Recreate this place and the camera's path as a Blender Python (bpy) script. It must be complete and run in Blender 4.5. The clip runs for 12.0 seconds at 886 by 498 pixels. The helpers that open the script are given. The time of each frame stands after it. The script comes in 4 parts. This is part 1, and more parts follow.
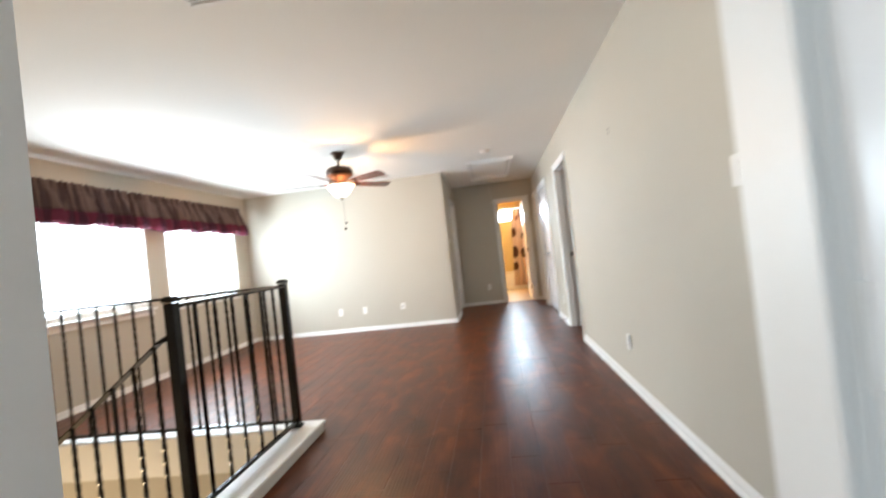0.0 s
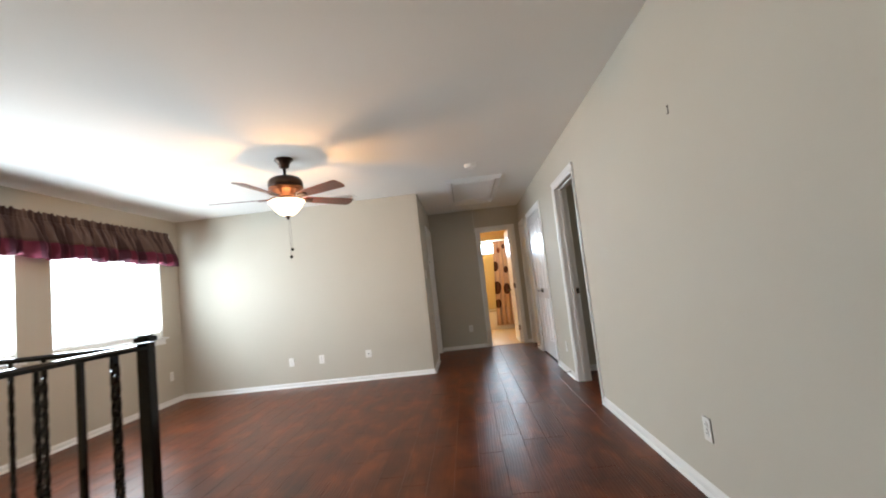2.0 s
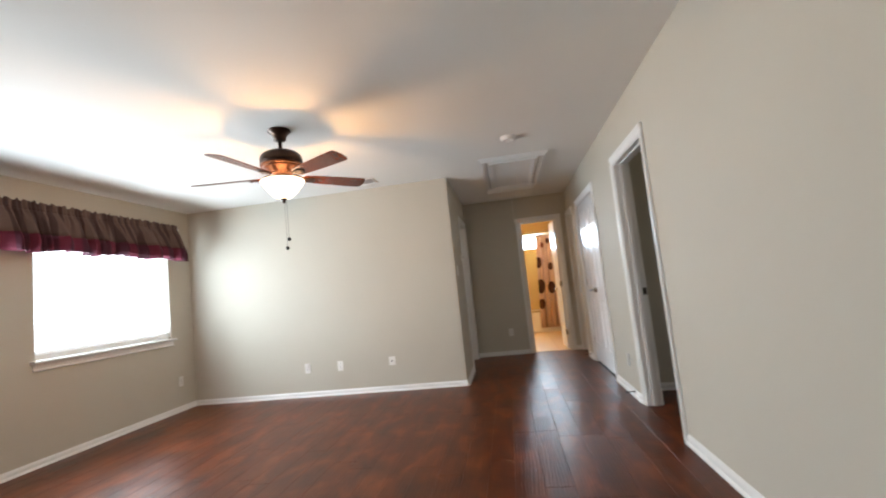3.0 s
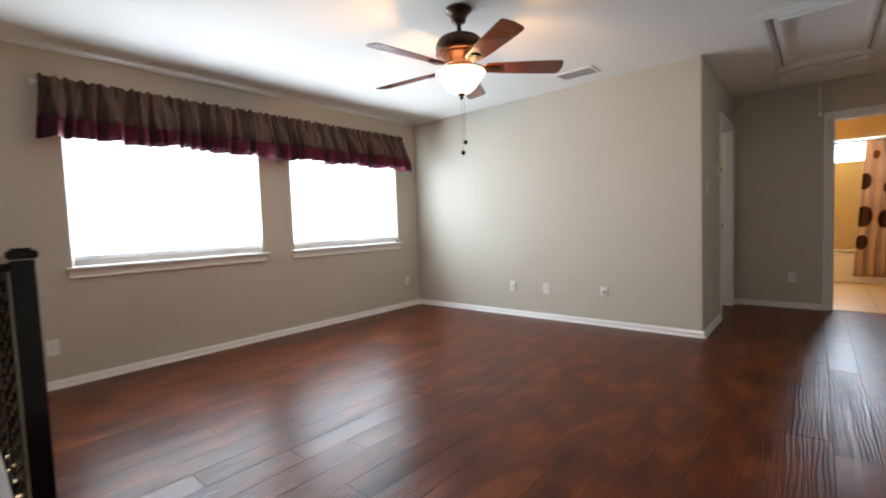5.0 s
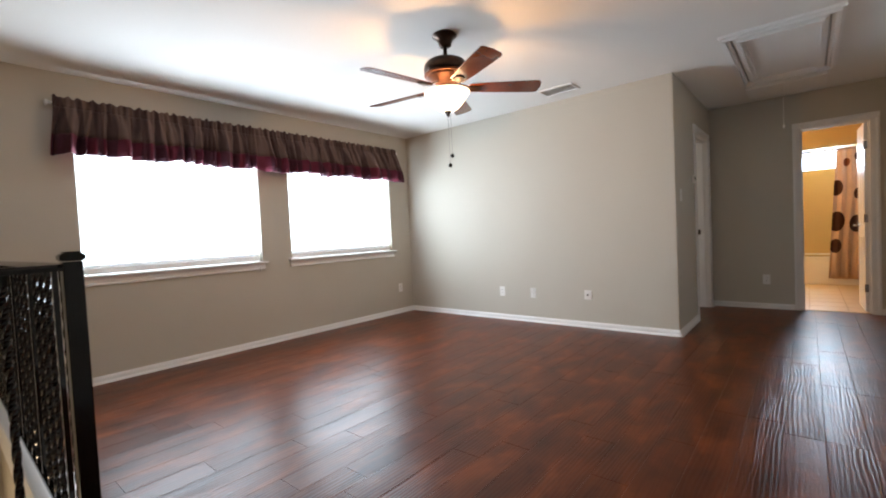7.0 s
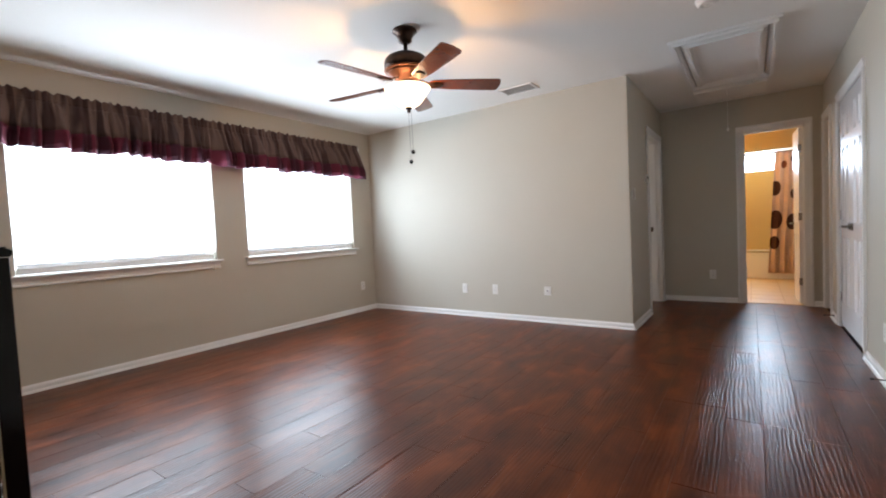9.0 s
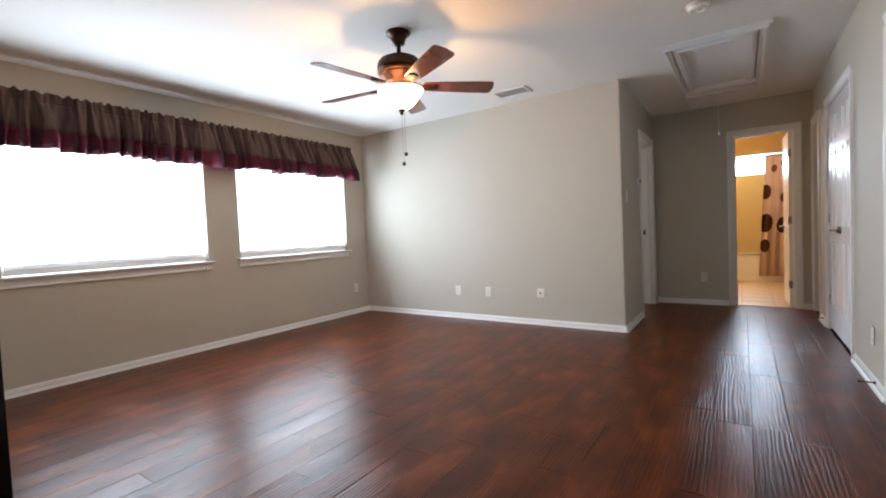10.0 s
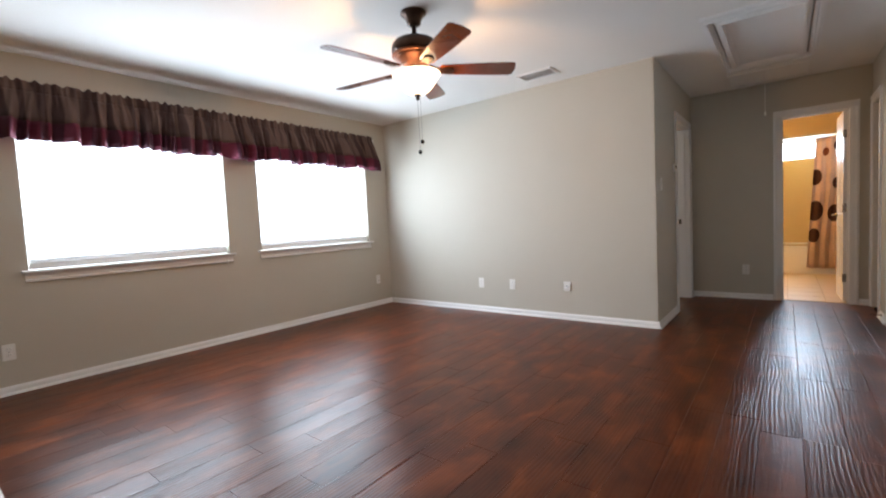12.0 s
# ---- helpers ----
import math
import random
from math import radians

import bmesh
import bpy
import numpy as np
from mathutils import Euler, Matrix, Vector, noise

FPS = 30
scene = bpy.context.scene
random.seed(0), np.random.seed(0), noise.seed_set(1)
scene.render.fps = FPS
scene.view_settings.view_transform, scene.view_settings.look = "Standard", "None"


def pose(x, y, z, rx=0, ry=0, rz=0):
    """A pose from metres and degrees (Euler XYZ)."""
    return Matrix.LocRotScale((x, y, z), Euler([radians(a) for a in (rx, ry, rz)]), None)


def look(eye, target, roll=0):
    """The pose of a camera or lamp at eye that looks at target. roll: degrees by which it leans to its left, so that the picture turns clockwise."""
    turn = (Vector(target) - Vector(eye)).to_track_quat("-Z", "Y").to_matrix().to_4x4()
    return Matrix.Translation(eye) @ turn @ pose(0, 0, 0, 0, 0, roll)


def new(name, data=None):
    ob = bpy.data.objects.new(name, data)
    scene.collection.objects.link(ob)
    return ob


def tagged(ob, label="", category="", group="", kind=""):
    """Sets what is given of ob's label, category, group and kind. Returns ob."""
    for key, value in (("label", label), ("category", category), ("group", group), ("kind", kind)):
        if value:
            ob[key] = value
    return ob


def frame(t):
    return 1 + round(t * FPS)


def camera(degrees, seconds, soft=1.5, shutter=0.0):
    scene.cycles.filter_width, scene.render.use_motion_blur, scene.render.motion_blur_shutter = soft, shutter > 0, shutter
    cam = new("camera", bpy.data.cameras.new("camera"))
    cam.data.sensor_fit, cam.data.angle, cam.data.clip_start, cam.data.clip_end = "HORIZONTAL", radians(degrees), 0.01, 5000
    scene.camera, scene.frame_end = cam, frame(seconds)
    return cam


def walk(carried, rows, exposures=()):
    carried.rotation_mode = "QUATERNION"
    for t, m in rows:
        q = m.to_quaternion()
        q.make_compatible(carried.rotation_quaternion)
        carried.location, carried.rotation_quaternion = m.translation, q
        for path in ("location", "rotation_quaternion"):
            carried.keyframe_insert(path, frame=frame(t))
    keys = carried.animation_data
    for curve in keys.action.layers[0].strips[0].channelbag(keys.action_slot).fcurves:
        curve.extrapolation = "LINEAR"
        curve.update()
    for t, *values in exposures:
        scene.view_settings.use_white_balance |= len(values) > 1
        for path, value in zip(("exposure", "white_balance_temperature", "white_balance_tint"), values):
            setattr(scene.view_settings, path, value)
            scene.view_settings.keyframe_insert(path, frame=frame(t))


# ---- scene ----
cam = camera(91.1, 12.0, soft=1.9, shutter=0.5)
PATH = [
    (0, (0.131, 0.039, 1.12), (-0.094, 2.026, 1.143), -6.5),
    (0.2, (0.107, 0.134, 1.125), (-0.208, 2.109, 1.087), -6.2),
    (0.5, (0.081, 0.297, 1.122), (-0.174, 2.28, 1.094), -5.3),
    (1, (0.018, 0.545, 1.126), (-0.219, 2.53, 1.205), -7.3),
    (1.5, (0.02, 0.841, 1.156), (-0.117, 2.832, 1.286), -6.7),
    (2, (-0.017, 1.165, 1.133), (-0.104, 3.156, 1.304), -6.3),
    (2.5, (-0.018, 1.533, 1.144), (-0.083, 3.527, 1.287), -4.6),
    (2.7, (0.014, 1.719, 1.13), (-0.123, 3.707, 1.302), -5.0),
    (4.3, (0.061, 2.698, 1.124), (-0.903, 4.448, 1.209), -3.4),
    (4.5, (0.108, 2.743, 1.113), (-0.984, 4.418, 1.123), -2.5),
    (5, (0.193, 2.718, 1.091), (-1.111, 4.23, 0.976), -2.2),
    (5.5, (0.274, 2.606, 1.075), (-1.123, 4.035, 1.0), -2.0),
    (6, (0.347, 2.571, 1.067), (-1.029, 4.021, 1.012), -2.8),
    (6.5, (0.372, 2.565, 1.062), (-0.983, 4.035, 1.011), -2.3),
    (7, (0.364, 2.574, 1.071), (-0.922, 4.104, 1.0), -2.8),
    (8.8, (0.38, 2.59, 1.064), (-0.807, 4.196, 0.972), -2.7),
    (9, (0.382, 2.59, 1.059), (-0.776, 4.219, 0.972), -2.8),
    (9.5, (0.391, 2.598, 1.063), (-0.728, 4.254, 0.986), -2.9),
    (10, (0.39, 2.598, 1.06), (-0.746, 4.242, 0.981), -2.6),
    (10.5, (0.383, 2.592, 1.063), (-0.78, 4.217, 0.992), -2.5),
    (11, (0.388, 2.584, 1.058), (-0.783, 4.204, 1.005), -2.8),
    (11.5, (0.405, 2.6, 1.068), (-0.821, 4.18, 1.041), -2.4),
    (12, (0.358, 2.756, 1.071), (-0.882, 4.321, 0.95), -2.9),
]
EXPOSURES = [(0.0, 0.82, 6430, 6), (0.5, 0.65, 6450, 6), (1.0, 0.43, 6450, 6), (1.5, 0.28, 6500, 6), (2.5, 0.20, 6500, 7), (4.3, 0.02, 6550, 8), (5.0, -0.13, 6430, 9), (6.0, -0.05, 6400, 9), (9.0, 0.01, 6230, 10), (12.0, 0.01, 6230, 10)]
walk(cam, [(t, look(eye, target, roll)) for t, eye, target, roll in PATH], EXPOSURES)

# ---- light ----
world = bpy.data.worlds.new("sky")
scene.world = world
world.use_nodes = True
wn = world.node_tree
sky = wn.nodes.new("ShaderNodeTexSky")
sky.sky_type = "NISHITA"
sky.sun_disc = False
sky.sun_elevation, sky.sun_rotation = radians(58), radians(70)
wn.links.new(sky.outputs["Color"], wn.nodes["Background"].inputs["Color"])
wn.nodes["Background"].inputs["Strength"].default_value = 0.12
sun = new("sun", bpy.data.lights.new("sun", "SUN"))
sun.data.energy, sun.data.angle, sun.data.color = 2.5, radians(0.5), (1.0, 0.95, 0.88)
sun.matrix_world = look((8, 3, 12), (0, 0, 0))


def window_light(name, m, w, h, energy, colour, spread=180):
    lamp = new(name, bpy.data.lights.new(name, "AREA"))
    lamp.data.shape, lamp.data.size, lamp.data.size_y = "RECTANGLE", w, h
    lamp.data.energy, lamp.data.color, lamp.data.spread = energy, colour, radians(spread)
    lamp.matrix_world = m
    return lamp


XW = -3.995
DAY = (0.79, 0.895, 1.0)
window_light("window_light_a", look((XW - 0.016, 4.095, 1.53), (0, 4.095, 1.53)), 1.46, 1.06, 48, DAY, 166)
window_light("window_light_b", look((XW - 0.016, 5.82, 1.53), (0, 5.82, 1.53)), 1.26, 1.06, 41, DAY, 150)
window_light("sky_light_a", look((XW - 0.118, 4.095, 1.47), (0, 4.095, 1.47)), 1.44, 1.20, 84, DAY)
window_light("sky_light_b", look((XW - 0.118, 5.925, 1.47), (0, 5.925, 1.47)), 1.46, 1.20, 84, DAY)
window_light("bath_window_light", look((0.30, 12.43, 1.96), (0.30, 8, 1.96)), 1.10, 0.24, 112, (0.66, 0.82, 1.0))
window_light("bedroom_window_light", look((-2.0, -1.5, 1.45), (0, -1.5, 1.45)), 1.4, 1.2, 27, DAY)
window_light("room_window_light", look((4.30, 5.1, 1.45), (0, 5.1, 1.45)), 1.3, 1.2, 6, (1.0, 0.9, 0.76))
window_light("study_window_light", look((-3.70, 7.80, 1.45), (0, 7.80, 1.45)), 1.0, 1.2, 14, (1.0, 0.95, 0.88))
# added for an unseen warm lamp downstairs, set in the stairwell wall's lower opening
window_light("stair_warm_light", look((XW - 0.10, 1.60, -1.45), (0, 1.60, -1.45)), 1.2, 1.0, 48, (1.0, 0.72, 0.44))


def bulb(name, at, energy, colour, radius):
    lamp = new(name, bpy.data.lights.new(name, "POINT"))
    lamp.data.energy, lamp.data.color, lamp.data.shadow_soft_size = energy, colour, radius
    lamp.location = at
    return lamp


WARM = (1.0, 0.52, 0.20)
bulb("fan_bulb", (-1.54, 4.965, 2.01), 30, WARM, 0.03)
bulb("vanity_bulb", (-0.75, 10.4, 2.02), 50, (1.0, 0.50, 0.12), 0.06)

# ---- materials ----


def material(name, colour, rough=0.6, metal=0.0, vary=0.08, scale=3.0, fine=60.0, bump=0.1, dist=0.002, stretch=(1, 1, 1), coat=0.0, spec=0.5):
    """A surface with a slow stain and a fine grain over its colour, and fine relief."""
    m = bpy.data.materials.new(name)
    m.use_nodes = True
    n, l = m.node_tree.nodes, m.node_tree.links
    b = n["Principled BSDF"]
    b.inputs["Metallic"].default_value = metal
    b.inputs["Coat Weight"].default_value = coat
    b.inputs["Specular IOR Level"].default_value = spec
    geo = n.new("ShaderNodeNewGeometry")
    mp = n.new("ShaderNodeMapping")
    mp.inputs["Scale"].default_value = stretch
    l.new(geo.outputs["Position"], mp.inputs["Vector"])
    big, small = n.new("ShaderNodeTexNoise"), n.new("ShaderNodeTexNoise")
    big.inputs["Scale"].default_value, small.inputs["Scale"].default_value = scale, fine
    big.inputs["Detail"].default_value, small.inputs["Detail"].default_value = 4, 3
    l.new(mp.outputs["Vector"], big.inputs["Vector"])
    l.new(mp.outputs["Vector"], small.inputs["Vector"])
    add = n.new("ShaderNodeMath")
    add.operation = "MULTIPLY_ADD"
    add.inputs[1].default_value = 0.35
    l.new(small.outputs["Fac"], add.inputs[0])
    l.new(big.outputs["Fac"], add.inputs[2])
    ramp = n.new("ShaderNodeValToRGB")
    ramp.color_ramp.elements[0].position, ramp.color_ramp.elements[1].position = 0.42, 0.95
    ramp.color_ramp.elements[0].color = (*[c * (1 - vary) for c in colour], 1)
    ramp.color_ramp.elements[1].color = (*[min(1, c * (1 + vary)) for c in colour], 1)
    l.new(add.outputs["Value"], ramp.inputs["Fac"])
    l.new(ramp.outputs["Color"], b.inputs["Base Color"])
    rr = n.new("ShaderNodeMapRange")
    rr.inputs["To Min"].default_value, rr.inputs["To Max"].default_value = rough * 0.88, min(1, rough * 1.12)
    l.new(big.outputs["Fac"], rr.inputs["Value"])
    l.new(rr.outputs["Result"], b.inputs["Roughness"])
    if bump:
        bp = n.new("ShaderNodeBump")
        bp.inputs["Strength"].default_value, bp.inputs["Distance"].default_value = bump, dist
        l.new(small.outputs["Fac"], bp.inputs["Height"])
        l.new(bp.outputs["Normal"], b.inputs["Normal"])
    return m


def glowing(name, colour, strength):
    m = bpy.data.materials.new(name)
    m.use_nodes = True
    b = m.node_tree.nodes["Principled BSDF"]
    b.inputs["Base Color"].default_value = (*colour, 1)
    b.inputs["Emission Color"].default_value = (*colour, 1)
    b.inputs["Emission Strength"].default_value = strength
    b.inputs["Roughness"].default_value = 0.25
    return m


def plank_wood():
    """Hand-scraped red-brown boards: grain, knots and long shallow scrapes along y, shifted board by board."""
    m = bpy.data.materials.new("plank_wood")
    m.use_nodes = True
    n, l = m.node_tree.nodes, m.node_tree.links
    b = n["Principled BSDF"]
    geo, info = n.new("ShaderNodeNewGeometry"), n.new("ShaderNodeObjectInfo")
    shift = n.new("ShaderNodeVectorMath")
    shift.operation = "MULTIPLY_ADD"
    shift.inputs[1].default_value = (13.0, 7.0, 29.0)
    l.new(info.outputs["Random"], shift.inputs[0])
    l.new(geo.outputs["Position"], shift.inputs[2])

    def noise_at(stretch, scale, detail, distortion=0.0, own=True):
        mp, t = n.new("ShaderNodeMapping"), n.new("ShaderNodeTexNoise")
        mp.inputs["Scale"].default_value = stretch
        t.inputs["Scale"].default_value, t.inputs["Detail"].default_value = scale, detail
        t.inputs["Distortion"].default_value = distortion
        l.new((shift if own else geo).outputs["Vector" if own else "Position"], mp.inputs["Vector"])
        l.new(mp.outputs["Vector"], t.inputs["Vector"])
        return t.outputs["Fac"]

    blotch = noise_at((1, 0.45, 1), 7.0, 5, 0.5, False)
    grain = noise_at((1, 0.06, 1), 55.0, 5, 0.3)
    lane = noise_at((1, 0.3, 1), 4.0, 2)
    wmap, scrape = n.new("ShaderNodeMapping"), n.new("ShaderNodeTexWave")
    wmap.inputs["Scale"].default_value = (1, 0.11, 1)
    l.new(shift.outputs["Vector"], wmap.inputs["Vector"])
    l.new(wmap.outputs["Vector"], scrape.inputs["Vector"])
    scrape.wave_type, scrape.bands_direction = "BANDS", "X"
    for key, value in (("Scale", 17.0), ("Distortion", 11.0), ("Detail", 2.0), ("Detail Scale", 0.8)):
        scrape.inputs[key].default_value = value
    deep = n.new("ShaderNodeMapRange")
    deep.inputs["From Min"].default_value, deep.inputs["From Max"].default_value = 0.30, 0.60
    deep.inputs["To Min"].default_value = 0.30
    l.new(lane, deep.inputs["Value"])
    board = n.new("ShaderNodeMath")
    board.operation = "PINGPONG"
    board.inputs[1].default_value = 0.5
    l.new(info.outputs["Random"], board.inputs[0])
    keen = n.new("ShaderNodeMapRange")
    keen.inputs["From Max"].default_value = 0.5
    keen.inputs["To Min"].default_value = 0.35
    l.new(board.outputs["Value"], keen.inputs["Value"])
    depth = n.new("ShaderNodeMath")
    depth.operation = "MULTIPLY"
    l.new(deep.outputs["Result"], depth.inputs[0])
    l.new(keen.outputs["Result"], depth.inputs[1])
    groove = n.new("ShaderNodeMath")
    groove.operation = "MULTIPLY"
    l.new(scrape.outputs["Fac"], groove.inputs[0])
    l.new(depth.outputs["Value"], groove.inputs[1])
    cross = noise_at((0.6, 1, 1), 16.0, 2, 0.2)
    mix = n.new("ShaderNodeMath")
    mix.operation = "MULTIPLY_ADD"
    mix.inputs[1].default_value = 0.2
    l.new(grain, mix.inputs[0])
    l.new(blotch, mix.inputs[2])
    tone = n.new("ShaderNodeMath")
    tone.operation = "MULTIPLY_ADD"
    tone.inputs[1].default_value = 0.06
    l.new(info.outputs["Random"], tone.inputs[0])
    l.new(mix.outputs["Value"], tone.inputs[2])
    ramp = n.new("ShaderNodeValToRGB")
    e = ramp.color_ramp.elements
    e[0].position, e[0].color = 0.40, (0.042, 0.0108, 0.0050, 1)
    e[1].position, e[1].color = 0.90, (0.190, 0.051, 0.0142, 1)
    mid = e.new(0.66)
    mid.color = (0.098, 0.0238, 0.0076, 1)
    l.new(tone.outputs["Value"], ramp.inputs["Fac"])
    l.new(ramp.outputs["Color"], b.inputs["Base Color"])
    b.inputs["Specular IOR Level"].default_value = 0.17
    rr = n.new("ShaderNodeMapRange")
    rr.inputs["To Min"].default_value, rr.inputs["To Max"].default_value = 0.283, 0.335
    l.new(blotch, rr.inputs["Value"])
    l.new(rr.outputs["Result"], b.inputs["Roughness"])
    relief = n.new("ShaderNodeMath")
    relief.operation = "MULTIPLY_ADD"
    relief.inputs[1].default_value = 0.35
    l.new(cross, relief.inputs[0])
    l.new(groove.outputs["Value"], relief.inputs[2])
    bp = n.new("ShaderNodeBump")
    bp.inputs["Strength"].default_value, bp.inputs["Distance"].default_value = 0.55, 0.0016
    l.new(relief.outputs["Value"], bp.inputs["Height"])
    l.new(bp.outputs["Normal"], b.inputs["Normal"])
    return m


def cloth(name, pale, dark, fold_bands):
    """Woven cloth with the shade between folds painted in as dark vertical bands, thin enough for a little light to
    come through.
    """
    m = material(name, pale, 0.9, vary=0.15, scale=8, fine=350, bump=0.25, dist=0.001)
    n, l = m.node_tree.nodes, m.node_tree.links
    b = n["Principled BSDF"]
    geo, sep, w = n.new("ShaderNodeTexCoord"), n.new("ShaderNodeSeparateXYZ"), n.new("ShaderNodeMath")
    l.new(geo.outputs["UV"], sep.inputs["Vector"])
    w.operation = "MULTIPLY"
    w.inputs[1].default_value = fold_bands
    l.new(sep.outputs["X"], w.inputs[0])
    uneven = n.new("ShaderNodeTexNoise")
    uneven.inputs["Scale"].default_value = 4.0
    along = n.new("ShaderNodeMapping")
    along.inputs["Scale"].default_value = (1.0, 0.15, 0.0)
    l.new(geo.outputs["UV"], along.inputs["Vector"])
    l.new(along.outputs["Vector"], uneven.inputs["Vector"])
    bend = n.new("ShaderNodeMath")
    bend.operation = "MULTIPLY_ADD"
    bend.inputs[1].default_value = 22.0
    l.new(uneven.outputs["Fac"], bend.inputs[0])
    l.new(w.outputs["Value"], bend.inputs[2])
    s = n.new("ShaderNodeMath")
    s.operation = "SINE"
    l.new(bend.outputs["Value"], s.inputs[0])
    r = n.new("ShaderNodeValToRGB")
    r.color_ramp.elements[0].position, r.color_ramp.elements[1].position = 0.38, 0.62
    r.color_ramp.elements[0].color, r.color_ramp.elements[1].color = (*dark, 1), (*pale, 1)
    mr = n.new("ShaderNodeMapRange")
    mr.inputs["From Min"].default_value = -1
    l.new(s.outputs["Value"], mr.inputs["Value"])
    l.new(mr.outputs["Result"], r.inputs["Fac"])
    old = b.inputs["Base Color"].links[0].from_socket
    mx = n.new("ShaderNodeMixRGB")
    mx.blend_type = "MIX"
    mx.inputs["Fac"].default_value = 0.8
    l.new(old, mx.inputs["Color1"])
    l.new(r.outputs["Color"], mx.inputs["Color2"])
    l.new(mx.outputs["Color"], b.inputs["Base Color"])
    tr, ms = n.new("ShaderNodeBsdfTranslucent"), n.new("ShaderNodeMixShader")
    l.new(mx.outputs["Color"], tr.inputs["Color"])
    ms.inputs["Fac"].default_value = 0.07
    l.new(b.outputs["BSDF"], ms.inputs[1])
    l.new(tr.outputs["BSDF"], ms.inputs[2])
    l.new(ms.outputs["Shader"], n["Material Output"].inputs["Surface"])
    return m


def slat_white():
    m = material("blind_white", (0.82, 0.82, 0.80), 0.45, vary=0.02, bump=0.0)
    n, l = m.node_tree.nodes, m.node_tree.links
    tr, ms = n.new("ShaderNodeBsdfTranslucent"), n.new("ShaderNodeMixShader")
    tr.inputs["Color"].default_value = (0.92, 0.93, 0.94, 1)
    ms.inputs["Fac"].default_value = 0.7
    l.new(n["Principled BSDF"].outputs["BSDF"], ms.inputs[1])
    l.new(tr.outputs["BSDF"], ms.inputs[2])
    l.new(ms.outputs["Shader"], n["Material Output"].inputs["Surface"])
    return m


def glass():
    m = bpy.data.materials.new("window_glass")
    m.use_nodes = True
    b = m.node_tree.nodes["Principled BSDF"]
    b.inputs["Transmission Weight"].default_value, b.inputs["Roughness"].default_value = 1.0, 0.0
    b.inputs["IOR"].default_value = 1.05
    return m


def spotted_cloth():
    """Tan shower-curtain cloth with large dark brown and rust discs."""
    m = material("spotted_cloth", (0.62, 0.45, 0.34), 0.8, vary=0.1, scale=5, fine=250, bump=0.15, dist=0.001)
    n, l = m.node_tree.nodes, m.node_tree.links
    b = n["Principled BSDF"]
    tc, mp, vo = n.new("ShaderNodeTexCoord"), n.new("ShaderNodeMapping"), n.new("ShaderNodeTexVoronoi")
    mp.inputs["Scale"].default_value = (1.0, 1.0, 0.0)
    l.new(tc.outputs["UV"], mp.inputs["Vector"])
    vo.inputs["Scale"].default_value, vo.inputs["Randomness"].default_value = 2.5, 0.55
    l.new(mp.outputs["Vector"], vo.inputs["Vector"])
    ring = n.new("ShaderNodeValToRGB")
    ring.color_ramp.interpolation = "CONSTANT"
    ring.color_ramp.elements[0].color = (1, 1, 1, 1)
    ring.color_ramp.elements[1].position, ring.color_ramp.elements[1].color = 0.38, (0, 0, 0, 1)
    l.new(vo.outputs["Distance"], ring.inputs["Fac"])
    sep = n.new("ShaderNodeSeparateXYZ")
    l.new(vo.outputs["Color"], sep.inputs["Vector"])
    pick = n.new("ShaderNodeValToRGB")
    pick.color_ramp.interpolation = "CONSTANT"
    pick.color_ramp.elements[0].color = (0.075, 0.026, 0.016, 1)
    pick.color_ramp.elements[1].position, pick.color_ramp.elements[1].color = 0.55, (0.20, 0.06, 0.03, 1)
    l.new(sep.outputs["X"], pick.inputs["Fac"])
    mx = n.new("ShaderNodeMixRGB")
    l.new(ring.outputs["Color"], mx.inputs["Fac"])
    l.new(b.inputs["Base Color"].links[0].from_socket, mx.inputs["Color1"])
    l.new(pick.outputs["Color"], mx.inputs["Color2"])
    l.new(mx.outputs["Color"], b.inputs["Base Color"])
    tr, ms = n.new("ShaderNodeBsdfTranslucent"), n.new("ShaderNodeMixShader")
    l.new(mx.outputs["Color"], tr.inputs["Color"])
    ms.inputs["Fac"].default_value = 0.35
    l.new(b.outputs["BSDF"], ms.inputs[1])
    l.new(tr.outputs["BSDF"], ms.inputs[2])
    l.new(ms.outputs["Shader"], n["Material Output"].inputs["Surface"])
    return m


WALL = material("wall_paint", (0.53, 0.497, 0.425), 0.75, vary=0.03, scale=1.2, fine=170, bump=0.22, dist=0.0015)
BATHWALL = material("bath_wall_paint", (0.50, 0.36, 0.15), 0.6, vary=0.03, scale=1.5, fine=170, bump=0.2, dist=0.0015)
CEIL = material("ceiling_paint", (0.81, 0.80, 0.77), 0.9, vary=0.02, scale=1.0, fine=120, bump=0.3, dist=0.002)
TRIM = material("trim_white", (0.80, 0.80, 0.79), 0.42, vary=0.02, scale=4, fine=90, bump=0.03, dist=0.001)
DOORWHITE = material("door_white", (0.78, 0.78, 0.79), 0.24, vary=0.02, scale=4, fine=120, bump=0.0, dist=0.001, spec=0.3)
PLATE = material("plate_plastic", (0.82, 0.81, 0.78), 0.35, vary=0.01, bump=0.0)
SLOT = material("dark_slot", (0.03, 0.03, 0.03), 0.7, vary=0.05, bump=0.0)
IRON = material("black_iron", (0.006, 0.0055, 0.0055), 0.13, metal=0.0, vary=0.15, scale=12, fine=90, bump=0.0, spec=0.28)
BARIRON = material("glossy_black_iron", (0.005, 0.0045, 0.0045), 0.06, vary=0.1, scale=12, fine=90, bump=0.0, spec=0.4)
BRONZE = material("bronze", (0.055, 0.030, 0.020), 0.32, metal=0.75, vary=0.3, scale=14, fine=120, bump=0.05, dist=0.001)
